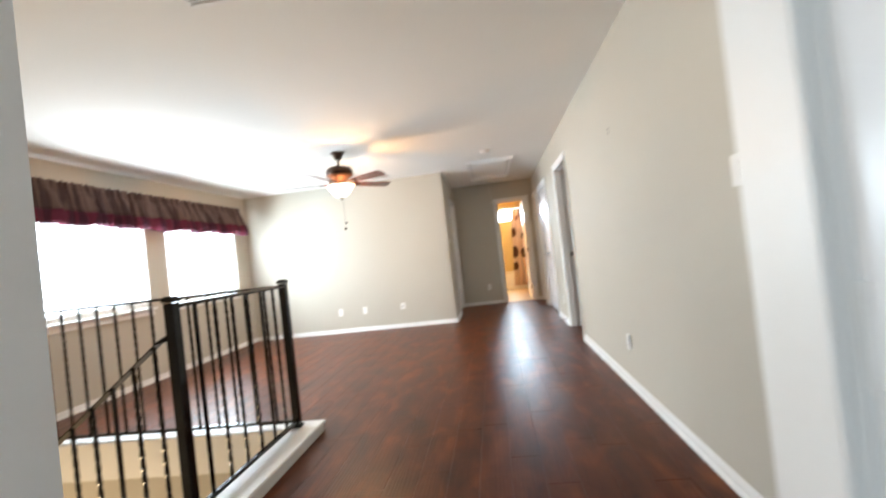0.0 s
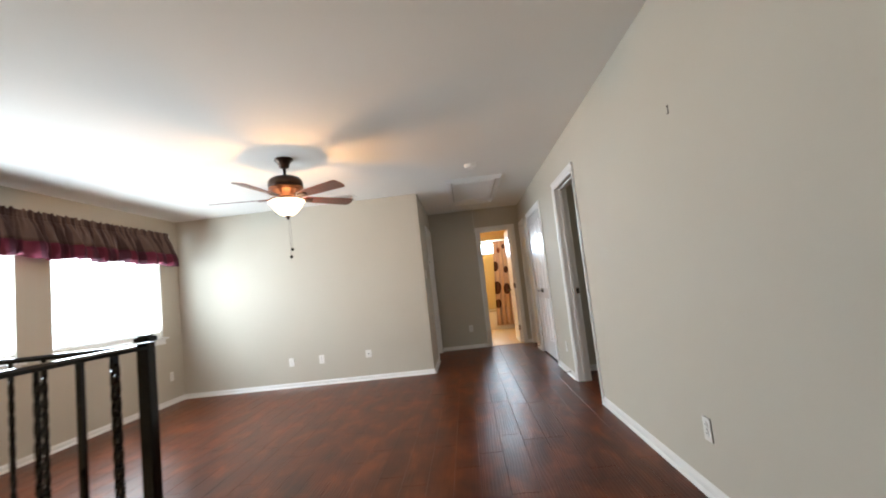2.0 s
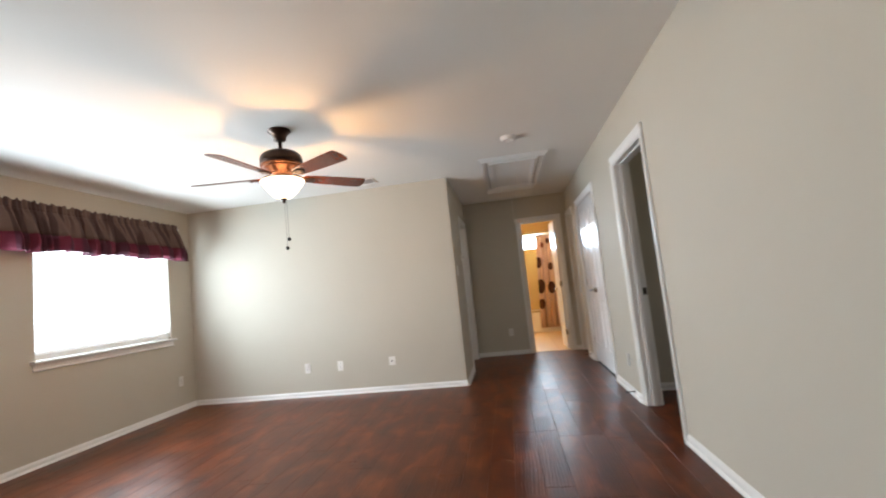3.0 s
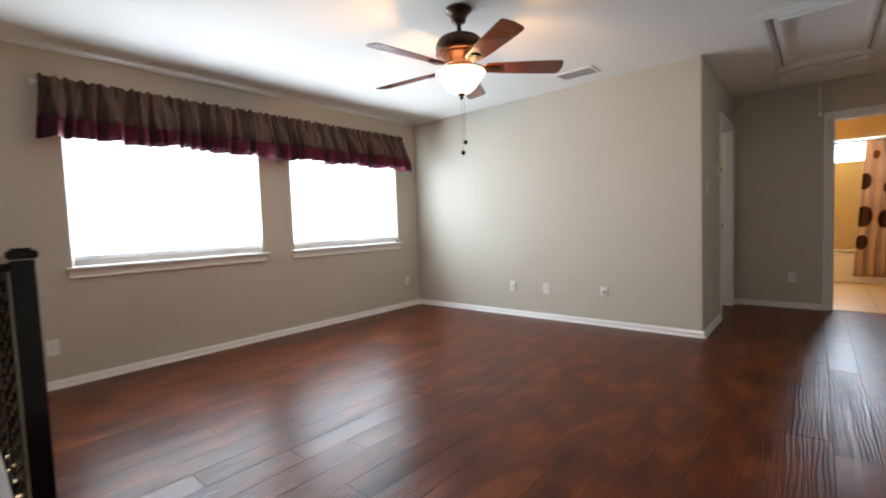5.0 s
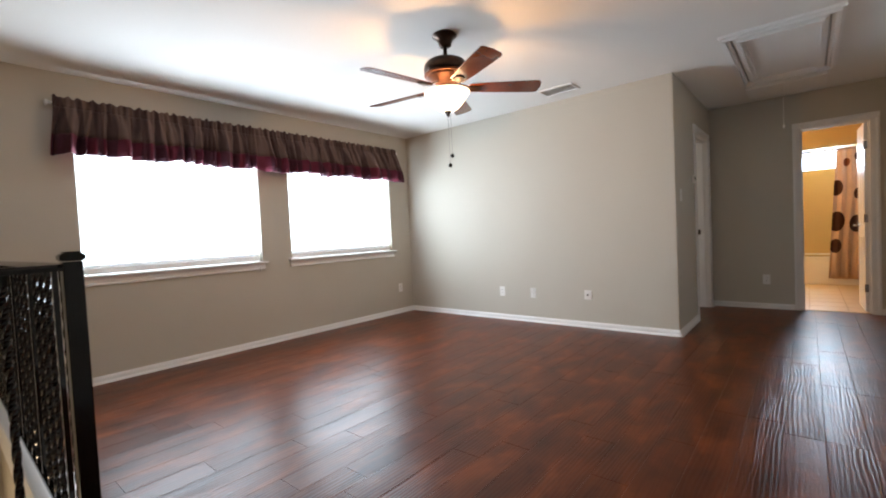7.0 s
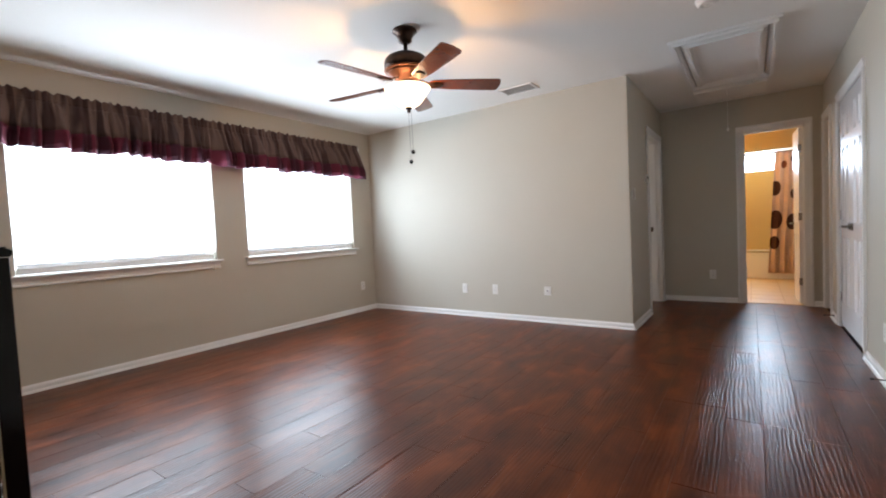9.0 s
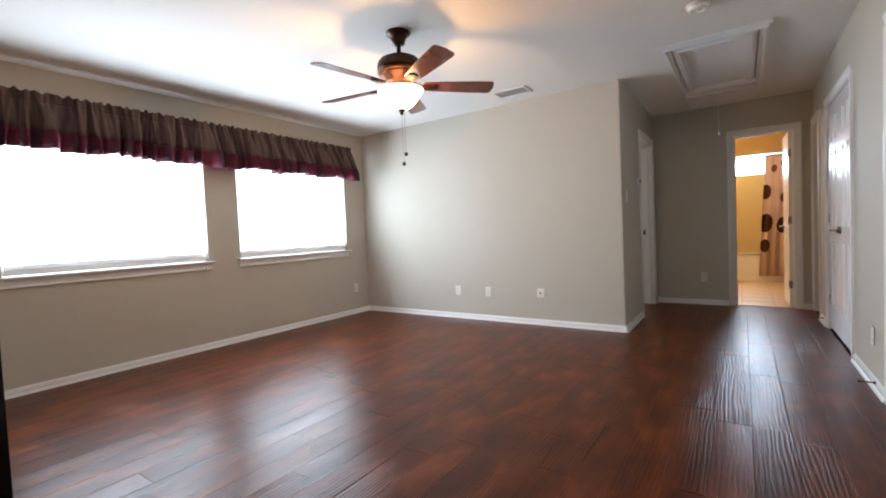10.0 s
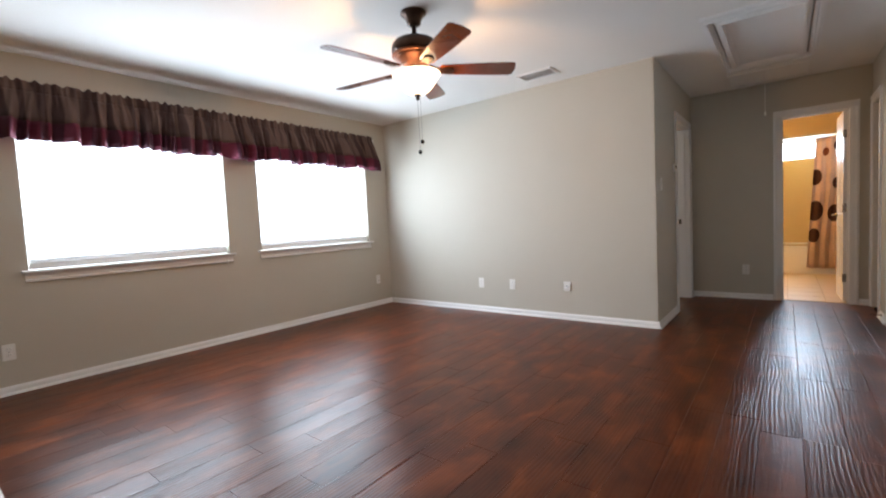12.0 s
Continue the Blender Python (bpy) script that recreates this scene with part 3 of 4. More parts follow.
# bedroom door, standing open beside the camera's start
leaf = thing("bedroom_door", pose(D0[1] - 0.004, YS - 0.138, 0.012, 0, 0, -90), "open white moulded bedroom door", "door")
part("leaf", leaf_mesh(D0[1] - D0[0] - 0.038, HEAD - 0.032, 2), DOORWHITE, leaf)
lever(leaf, D0[1] - D0[0] - 0.095, 0.92, 0.0, -1, -1)
for z in (0.25, 1.0, 1.78):
    hinge(leaf, 0.0, 0.0, z, TRIM)

# ---- windows ----


def window(name, y0, y1):
    """A white window in the west wall: frame, sashes, panes, stool and apron."""
    t = thing(name, pose(XW, y0, SILL), "white window with a moulded sill below a valance", "window", kind="structure")
    w, h = y1 - y0, WTOP - SILL
    # local x outwards is negative, local y along the wall
    for a, b, c, d in ((0, 0.035, 0, h), (w - 0.035, w, 0, h), (0.035, w - 0.035, 0, 0.035), (0.035, w - 0.035, h - 0.035, h), (0.035, w - 0.035, h / 2 - 0.02, h / 2 + 0.02)):
        part("window_frame", box(-0.155, -0.125, a, b, c, d, 0.003), TRIM, t)
    for c, d in ((0.035, h / 2 - 0.02), (h / 2 + 0.02, h - 0.035)):
        pane = part("pane", box(-0.143, -0.139, 0.035, w - 0.035, c, d), GLASS, t)
        pane.visible_shadow = False
    stool = [(-0.12, -0.022), (0.044, -0.022), (0.050, -0.016), (0.052, -0.008), (0.047, 0.0), (-0.12, 0.0)]
    part("window_sill", sweep(stool, [((0, 0.001, 0.001), (1, 0, 0), (0, 0, 1)), ((0, w - 0.001, 0.001), (1, 0, 0), (0, 0, 1))]), TRIM, t)
    ear = [(0.001, -0.022), (0.044, -0.022), (0.050, -0.016), (0.052, -0.008), (0.047, 0.0), (0.001, 0.0)]
    part("sill_horn", sweep(ear, [((0, -0.042, 0.001), (1, 0, 0), (0, 0, 1)), ((0, 0.0, 0.001), (1, 0, 0), (0, 0, 1))]), TRIM, t)
    part("sill_horn", sweep(ear, [((0, w, 0.001), (1, 0, 0), (0, 0, 1)), ((0, w + 0.042, 0.001), (1, 0, 0), (0, 0, 1))]), TRIM, t)
    apron = [(0.0, -0.086), (0.016, -0.086), (0.021, -0.080), (0.019, -0.073), (0.010, -0.066), (0.009, -0.040), (0.014, -0.022), (0.0, -0.022)]
    part("apron", sweep(apron, [((0, -0.025, 0), (1, 0, 0), (0, 0, 1)), ((0, w + 0.025, 0), (1, 0, 0), (0, 0, 1))]), TRIM, t)
    return t


window("window_1", *W1)
window("window_2", *W2)


def blind(y0, y1, with_wand):
    """A lowered white slat blind in a window recess."""
    w = y1 - y0 - 0.02
    t = thing("window_blind", pose(XW - 0.05, y0 + 0.01, SILL), "lowered white slatted window blind", "blind", "blinds in the two windows")
    part("headrail", box(-0.028, 0.028, 0, w, WTOP - SILL - 0.052, WTOP - SILL - 0.004, 0.003), BLIND, t)
    part("bottom_rail", box(-0.026, 0.026, 0, w, 0.004, 0.050, 0.006), PLATE, t)
    for k in range(4):
        part("stacked_slat", box(-0.025, 0.025, 0.002, w - 0.002, 0.052 + 0.0075 * k, 0.057 + 0.0075 * k, 0.001), PLATE, t)
    sec = [(-0.025, -0.0035), (-0.012, -0.0005), (0.0, 0.0005), (0.012, -0.0005), (0.025, -0.0035), (0.012, 0.002), (0.0, 0.003), (-0.012, 0.002)]
    c, s = math.cos(radians(66)), math.sin(radians(66))
    slat = mesh_of("slat", sweep(sec, [((0, 0, 0), (c, 0, s), (-s, 0, c)), ((0, w, 0), (c, 0, s), (-s, 0, c))]), BLIND)
    z = 0.106
    while z < WTOP - SILL - 0.06:
        part("slat", slat, BLIND, t, at=pose(0, 0, z))
        z += 0.044
    for y in (0.18, w / 2, w - 0.18):
        part("ladder_cord", lathe([(0.0012, 0.05), (0.0012, WTOP - SILL - 0.05)], 6), BLIND, t, at=pose(0.027, y, 0))
    if with_wand:
        part("lift_cord", lathe([(0.0016, -0.06), (0.0016, 1.15)], 6), BLIND, t, at=pose(0.075, w - 0.03, 0))
        part("cord_tassel", lathe([(0.0, -0.10), (0.007, -0.098), (0.008, -0.085), (0.004, -0.062), (0.0, -0.06)], 10), PLATE, t, at=pose(0.075, w - 0.03, 0))


blind(*W1, True)
blind(*W2, False)
setting("window_3", box(-0.28, 0.88, 12.37, 12.376, 1.84, 2.08), GLASS, "high bathroom window pane", "window").visible_shadow = False


def valance(y0, y1):
    """A gathered cloth valance on a rod: ruffled heading, taupe field, wine border."""
    z_rod, x0 = 2.192, XW + 0.055
    t = thing("window_valance", pose(x0, y0, z_rod), "gathered taupe cloth valance with a wine-red border on a rod", "valance")
    L = y1 - y0
    # gathers: each pleat is a narrow deep pocket, the cloth between them bulges forward
    rnd = random.Random(12)
    pleats = [-0.04]
    while pleats[-1] < L + 0.04:
        pleats.append(pleats[-1] + rnd.choice((0.040, 0.060, 0.075, 0.095, 0.120, 0.150)) * rnd.uniform(0.85, 1.2))
    puff = [rnd.uniform(0.65, 1.15) * min(1.0, 0.5 + (b - a) * 5) for a, b in zip(pleats, pleats[1:])]
    skew = [rnd.uniform(0.6, 1.65) for _ in puff]
    lean = [rnd.uniform(-0.22, 0.22) for _ in puff]
    drop = [rnd.uniform(-0.016, 0.014) for _ in puff]

    def cell(u):
        k = min(len(puff) - 1, max(0, int(np.searchsorted(pleats, u, side="right")) - 1))
        return k, min(1.0, max(0.0, (u - pleats[k]) / (pleats[k + 1] - pleats[k])))

    def fold(u, v):
        low = min(1.0, max(0.0, v) / 0.30)
        u += low * (0.022 * math.sin(5.1 * u + 1.3) + 0.016 * math.sin(13.7 * u) + 0.010 * math.sin(29.0 * u + 2))
        k, s = cell(u)
        s = min(1.0, max(0.0, s)) ** (1 + (skew[k] - 1) * low)
        bulge = math.sin(math.pi * s) ** 0.6 * puff[k] + 0.16 * math.sin(2 * math.pi * s * (1 + k % 2) + k) * math.sin(math.pi * s)
        bulge += lean[k] * low * math.sin(2 * math.pi * s)
        fine = 0.5 + 0.30 * math.sin(151 * u + 2 * math.sin(17 * u)) + 0.2 * math.sin(83 * u + 1)
        top = 1 - min(1.0, max(0.0, v - 0.02) / 0.12)
        deep = 0.026 + 0.104 * low
        return (bulge * (1 - 0.75 * top) + 0.75 * fine * top) * deep - 0.014

    def sheet(name, rows, mat, label):
        bm = bmesh.new()
        uv = bm.loops.layers.uv.new("uv")
        steps = 1100
        grid = []
        for v in rows:
            ring = []
            for i in range(steps + 1):
                u = L * i / steps
                flare = 0.040 * (2 * u / L - 1) * min(1.0, max(0.0, v) / 0.38)
                hem = drop[cell(u)[0]] * math.sin(math.pi * cell(u)[1]) + 0.010 * math.sin(11 * u + 1) if v > 0.35 else 0.0
                head = 0.014 * math.sin(97 * u + 3 * math.sin(7 * u)) * math.sin(23 * u + 2) if v < -0.03 else 0.0
                ring.append((bm.verts.new((0.026 + fold(u, v) + (0.012 if v > 0.05 else 0), u + flare, -v - hem + head)), u, v))
            grid.append(ring)
        for a, b in zip(grid, grid[1:]):
            for i in range(steps):
                f = bm.faces.new((a[i][0], a[i + 1][0], b[i + 1][0], b[i][0]))
                f.smooth = True
                for lp, c in zip(f.loops, (a[i], a[i + 1], b[i + 1], b[i])):
                    lp[uv].uv = (c[1], c[2])
        ob = part(name, bm, mat, t, label)
        m = ob.modifiers.new("thickness", "SOLIDIFY")
        m.thickness = 0.002
        return ob

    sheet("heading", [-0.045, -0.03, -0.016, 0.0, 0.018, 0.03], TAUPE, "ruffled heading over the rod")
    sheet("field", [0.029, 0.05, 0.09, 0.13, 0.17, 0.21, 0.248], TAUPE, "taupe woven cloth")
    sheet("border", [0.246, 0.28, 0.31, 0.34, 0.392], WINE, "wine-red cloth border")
    part("rod", lathe([(0.0, -0.03), (0.011, -0.03), (0.011, L + 0.03), (0.0, L + 0.03)], 14, axis="y"), PLATE, t, "white curtain rod", True)
    for y in (-0.03, L + 0.03):
        part("rod_bracket", box(-0.055, 0.012, y - 0.008, y + 0.008, -0.018, 0.018, 0.003), PLATE, t, "white rod bracket")


valance(3.245, 6.765)

# ---- ceiling fan ----
fan = thing("ceiling_fan", pose(-1.54, 4.965, TOP), "bronze ceiling fan, five dark wood blades, lit glass bowl", "ceiling fan")
part("canopy", lathe([(0.0, 0.0), (0.082, 0.0), (0.085, -0.010), (0.080, -0.015), (0.066, -0.022), (0.054, -0.044), (0.046, -0.060), (0.045, -0.076), (0.030, -0.086), (0.018, -0.088), (0.0, -0.088)], 32), BRONZE, fan, "", True)
part("downrod", lathe([(0.014, -0.08), (0.014, -0.142), (0.022, -0.146), (0.030, -0.162), (0.014, -0.164)], 20), BRONZE, fan, "", True)
part("motor_housing", lathe([(0.0, -0.160), (0.046, -0.161), (0.096, -0.170), (0.130, -0.186), (0.148, -0.206), (0.154, -0.232), (0.153, -0.256), (0.144, -0.268), (0.0, -0.272)], 44), BRONZE, fan, "dark bronze motor dome", True)
part("trim_ring", lathe([(0.125, -0.266), (0.150, -0.268), (0.155, -0.275), (0.149, -0.283), (0.125, -0.284)], 44), COPPER, fan, "copper-edged ring", True)
part("lower_housing", lathe([(0.0, -0.280), (0.138, -0.283), (0.126, -0.294), (0.106, -0.308), (0.088, -0.320), (0.076, -0.338), (0.062, -0.352), (0.0, -0.356)], 40), COPPER, fan, "copper-brown lower housing", True)
part("switch_housing", lathe([(0.0, -0.335), (0.060, -0.337), (0.062, -0.362), (0.050, -0.374), (0.040, -0.380), (0.0, -0.380)], 28), BRONZE, fan, "", True)
bowl_profile = [(0.146, -0.390), (0.157, -0.394), (0.156, -0.402), (0.142, -0.420), (0.124, -0.446), (0.104, -0.474), (0.080, -0.500), (0.048, -0.519), (0.012, -0.528)]
bowl = part("lamp_bowl", lathe(bowl_profile + [(r - 0.004, h + 0.003) for r, h in reversed(bowl_profile)], 40), BOWL, fan, "lit alabaster glass bowl", True)
bowl.visible_shadow = False
part("finial", lathe([(0.0, -0.520), (0.026, -0.524), (0.024, -0.532), (0.010, -0.540), (0.014, -0.550), (0.006, -0.560), (0.0, -0.561)], 18), BRONZE, fan, "", True)
part("lamp_fitter", lathe([(0.0, -0.378), (0.030, -0.378), (0.030, -0.390), (0.0, -0.390)], 20), BRONZE, fan)


def blade_mesh():
    """A tapered, pitched blade with rounded corners, pointing along x."""
    bm = bmesh.new()
    outline = [(0.17, -0.046), (0.30, -0.058), (0.50, -0.067), (0.628, -0.070), (0.648, -0.064), (0.656, -0.048), (0.663, 0.0), (0.656, 0.048), (0.648, 0.064), (0.628, 0.070), (0.50, 0.067), (0.30, 0.058), (0.17, 0.046), (0.155, 0.025), (0.155, -0.025)]
    c, s = math.cos(radians(13)), math.sin(radians(13))
    lo = [bm.verts.new((x, y * c, -0.347 - y * s)) for x, y in outline]
    hi = [bm.verts.new((x, y * c, -0.341 - y * s)) for x, y in outline]
    bm.faces.new(lo)
    bm.faces.new(hi)
    for i in range(len(outline)):
        j = (i + 1) % len(outline)
        bm.faces.new((lo[i], lo[j], hi[j], hi[i]))
    bmesh.ops.recalc_face_normals(bm, faces=bm.faces[:])
    return mesh_of("blade", bm, BLADE)


def iron_mesh():
    bm = sweep([(-0.018, -0.003), (0.018, -0.003), (0.018, 0.003), (-0.018, 0.003)], [((0.085, 0, -0.318), (0, 1, 0), (0, 0, 1)), ((0.125, 0, -0.330), (0, 0.8, 0), (0, 0, 1)), ((0.155, 0, -0.351), (0, 1.5, -0.35), (0, 0, 1)), ((0.225, 0, -0.353), (0, 1.7, -0.4), (0, 0, 1)), ((0.248, 0, -0.353), (0, 0.7, -0.16), (0, 0, 1))])
    for x, y in ((0.19, 0.018), (0.19, -0.018), (0.228, 0.0)):
        lathe([(0.0, 0.0), (0.006, 0.001), (0.006, 0.004), (0.0, 0.006)], 8, bm, at=(x, y, -0.362 - y * 0.23))
    return mesh_of("blade_iron", bm, BRONZE)


blade, iron = blade_mesh(), iron_mesh()
for k in range(5):
    b = part("blade", blade, BLADE, fan, "reddish dark wood blade", at=pose(0, 0, -0.019, 0, 0, 44.5 + 72 * k))
    part("blade_iron", iron, BRONZE, b)
for x, y, z in ((0.014, 0.010, -0.830), (0.006, -0.008, -0.898)):
    part("pull_chain", lathe([(0.0013, -0.55), (0.0013, z)], 6), NICKEL, fan, "thin beaded pull chain", at=pose(x, y, 0))
    part("chain_ball", lathe([(0.0, 0.016), (0.009, 0.012), (0.015, 0.0), (0.010, -0.011), (0.0, -0.015)], 14), IRON, fan, "small black pull ball", True, pose(x, y, z))

# ---- railing round the stairwell ----
NX, NB, NA = -1.306, 2.850, 1.820
RAIL_Z = 1.016


def rounded_square(half, r, steps):
    """Outline of a square with rounded corners, as angle and radius pairs."""
    out = []
    for q in range(4):
        for i in range(steps + 1):
            a = math.pi / 2 * (q + i / steps)
            cx, cy = ((1, 1), (-1, 1), (-1, -1), (1, -1))[q]
            x, y = cx * (half - r) + r * math.cos(a), cy * (half - r) + r * math.sin(a)
            out.append((math.atan2(y, x), math.hypot(x, y)))
    return out


def twisted_bar(h, turns, half=0.0080):
    """A square iron bar with softened corners, twisted along its middle."""
    bm = bmesh.new()
    steps = max(2, int(turns * 16))
    zs = [0.0, 0.03] + [0.03 + (h - 0.06) * i / steps for i in range(1, steps + 1)] + [h]
    rings = []
    sec = rounded_square(half, 0.0014, 1)
    for z in zs:
        a = turns * 2 * math.pi * min(1, max(0, (z - 0.03) / (h - 0.06))) if turns else 0
        rings.append([bm.verts.new((r * math.cos(a + b), r * math.sin(a + b), z)) for b, r in sec])
    for a, b in zip(rings, rings[1:]):
        for k in range(len(sec)):
            bm.faces.new((a[k], a[(k + 1) % len(sec)], b[(k + 1) % len(sec)], b[k]))
    bm.faces.new(rings[0])
    bm.faces.new(rings[-1])
    bmesh.ops.recalc_face_normals(bm, faces=bm.faces[:])
    return bm


def post_bar(half, z0, z1):
    """An upright square tube with small round corners."""
    sec = [(r * math.cos(a), r * math.sin(a)) for a, r in rounded_square(half, 0.005, 5)]
    return sweep(sec, [((0, 0, z0), (1, 0, 0), (0, 1, 0)), ((0, 0, z1), (1, 0, 0), (0, 1, 0))])


def newel(parent, x, y, z0, z1):
    post = part("newel_post", post_bar(0.024, z0, z1 - 0.03), IRON, parent, "square black iron newel post", at=pose(x, y, 0))
    bm = box(-0.030, 0.030, -0.030, 0.030, z1 - 0.028, z1 - 0.006, 0.004)
    bm_box(bm, -0.021, 0.021, -0.021, 0.021, z1 - 0.006, z1, 0.002)
    part("cap", bm, IRON, post)
    part("base_collar", box(-0.033, 0.033, -0.033, 0.033, z0, z0 + 0.018, 0.003), IRON, post)


RAILSEC = [(-0.022, 0.0), (0.022, 0.0), (0.022, 0.012), (0.014, 0.020), (-0.014, 0.020), (-0.022, 0.012)]
LOWSEC = [(-0.011, 0.0), (0.011, 0.0), (0.011, 0.020), (-0.011, 0.020)]
railing = thing("stair_railing", pose(0, 0, 0), "black wrought-iron railing with twisted balusters round the stairwell", "railing")
newel(railing, NX, NB, CURB, 1.072)
newel(railing, NX, NA, CURB, 1.072)
low = CURB + 0.028
TW, PL = mesh_of("baluster", twisted_bar(RAIL_Z - low - 0.02, 3.6), BARIRON), mesh_of("baluster", twisted_bar(RAIL_Z - low - 0.02, 0), BARIRON)
part("top_rail", sweep(RAILSEC, [((NX, NA, RAIL_Z), (1, 0, 0), (0, 0, 1)), ((NX, NB, RAIL_Z), (1, 0, 0), (0, 0, 1))]), IRON, railing)
part("top_rail", sweep(RAILSEC, [((XW, NB, RAIL_Z), (0, 1, 0), (0, 0, 1)), ((NX, NB, RAIL_Z), (0, 1, 0), (0, 0, 1))]), IRON, railing)
part("bottom_rail", sweep(LOWSEC, [((NX, NA, low), (1, 0, 0), (0, 0, 1)), ((NX, NB, low), (1, 0, 0), (0, 0, 1))]), IRON, railing)
part("bottom_rail", sweep(LOWSEC, [((XW, NB, low), (0, 1, 0), (0, 0, 1)), ((NX, NB, low), (0, 1, 0), (0, 0, 1))]), IRON, railing)
part("wall_flange", box(XW, XW + 0.008, NB - 0.028, NB + 0.028, RAIL_Z - 0.012, RAIL_Z + 0.034, 0.002), IRON, railing)
count = 6
for i in range(1, count + 1):
    y = NA + (NB - NA) * i / (count + 1)
    part("baluster", TW if i % 4 != 1 else PL, BARIRON, railing, at=pose(NX, y, low + 0.02))
count = 18
for i in range(1, count + 1):
    x = NX + (XW - NX) * i / (count + 1)
    part("baluster", TW if i % 4 != 2 else PL, BARIRON, railing, at=pose(x, NB, low + 0.02))

# handrail down the flight
SLOPE = 0.185 / 0.25
run = 2.45
stair_rail = thing("stair_handrail", pose(NX, NA, 0), "black iron handrail with twisted balusters down the stairs", "railing")
u = Vector((SLOPE, 0, 1)).normalized()
part("handrail", sweep([(a * 1.15, b * 1.35) for a, b in RAILSEC], [((-0.03, 0, 0.872), (0, 1, 0), (0, 0, 1)), ((-0.075, 0, 0.866), (0, 1, 0), u), ((-run, 0, 0.866 - SLOPE * (run - 0.075)), (0, 1, 0), u)]), IRON, stair_rail)
part("shoe_rail", sweep(LOWSEC, [((-0.03, 0, 0.03), (0, 1, 0), (0, 0, 1)), ((-run, 0, 0.03 - SLOPE * (run - 0.03)), (0, 1, 0), (0, 0, 1))]), IRON, stair_rail)
TW2, PL2 = mesh_of("baluster", twisted_bar(0.874, 3.6), BARIRON), mesh_of("baluster", twisted_bar(0.874, 0), BARIRON)
for i in range(21):
    x = -0.105 - i * 0.112
    part("baluster", TW2 if i % 3 != 2 else PL2, BARIRON, stair_rail, at=pose(x, 0, 0.02 + SLOPE * (x + 0.03) + 0.015))

# white curbs under the railing, and the flight of stairs
def curb(x0, x1, y0, y1):
    bm = box(x0, x1, y0, y1, CURB - 0.024, CURB, 0.005)
    bm_box(bm, x0 + 0.012, x1 - 0.012, y0 + 0.012, y1 - 0.012, -0.01, CURB - 0.024)
    return setting("trim", bm, TRIM, "white painted wooden curb under the stair railing", "curb")


curb(-1.370, -1.151, 1.745, 2.953)
curb(XW, -1.372, 2.805, 2.953)
bm = bmesh.new()
for x0, x1 in ((XW, WELL_X + 0.01),):
    bm_box(bm, x0, x1, WELL_Y - 0.032, WELL_Y - 0.021, -0.20, -0.002)
setting("trim", bm, TRIM, "white skirt board below the landing's edge", "trim")
stairs = thing("staircase", pose(WELL_X - 0.02, YS + 0.01, 0), "beige carpeted flight of stairs going down", "stairs", kind="structure")
for k in range(11):
    x1 = -0.25 * k
    part("step", box(x1 - 0.272, x1, 0, 1.17, -0.185 * (k + 1) - 0.19, -0.185 * (k + 1), 0.012), CARPET, stairs)
bm = bmesh.new()
sweep([(-0.06, -0.30), (0.06, -0.30), (0.06, 0.012), (-0.06, 0.012)], [((NX - 0.03, NA, 0.0), (0, 1, 0), (0, 0, 1)), ((NX - run, NA, -SLOPE * (run - 0.03)), (0, 1, 0), (0, 0, 1))], bm)
setting("trim", bm, TRIM, "white sloping stringer beside the stairs", "stringer")

# ---- attic hatch, vents, detectors on the ceiling ----
def frame_bars(bm, x0, x1, y0, y1, wide, z0, z1, bevel=0.004):
    bm_box(bm, x0, x1, y0, y0 + wide, z0, z1, bevel)
    bm_box(bm, x0, x1, y1 - wide, y1, z0, z1, bevel)
    bm_box(bm, x0, x0 + wide, y0 + wide, y1 - wide, z0, z1, bevel)
    bm_box(bm, x1 - wide, x1, y0 + wide, y1 - wide, z0, z1, bevel)
    return bm


HX, HY = (-0.135, 0.585), (6.48, 8.00)
hatch = thing("attic_hatch", pose(0, 0, TOP), "white framed attic ladder hatch in the ceiling", "attic hatch")
for inset, wide, deep in ((0.0, 0.022, -0.022), (0.0222, 0.024, -0.042), (0.0464, 0.024, -0.028)):
    part("outer_frame", frame_bars(bmesh.new(), HX[0] + inset, HX[1] - inset, HY[0] + inset, HY[1] - inset, wide, deep, 0.0), TRIM, hatch)
part("hatch_gap", frame_bars(bmesh.new(), HX[0] + 0.0706, HX[1] - 0.0706, HY[0] + 0.0706, HY[1] - 0.0706, 0.012, -0.012, -0.009, 0), DUCT, hatch)
panel = part("panel", box(HX[0] + 0.083, HX[1] - 0.083, HY[0] + 0.083, HY[1] - 0.083, -0.020, -0.001, 0.002), TRIM, hatch)
for inset, wide, deep in ((0.084, 0.024, -0.030), (0.1082, 0.024, -0.044), (0.1324, 0.020, -0.032)):
    part("moulding", frame_bars(bmesh.new(), HX[0] + inset, HX[1] - inset, HY[0] + inset, HY[1] - inset, wide, deep, -0.0202), TRIM, panel)
part("eye_bolt", lathe([(0.0, -0.034), (0.006, -0.034), (0.006, -0.012), (0.0, -0.012)], 10), SLOT, panel, "", False, pose(0.205, HY[1] - 0.10, 0))
cord = thing("pull_cord", pose(0.205, HY[1] - 0.10, TOP - 0.03), "thin white attic pull cord with an end knob", "cord")
part("cord", lathe([(0.002, 0.0), (0.002, -0.46)], 6), PLATE, cord)
part("knob", lathe([(0.0, -0.455), (0.006, -0.46), (0.009, -0.478), (0.006, -0.492), (0.0, -0.494)], 12), PLATE, cord, "", True)


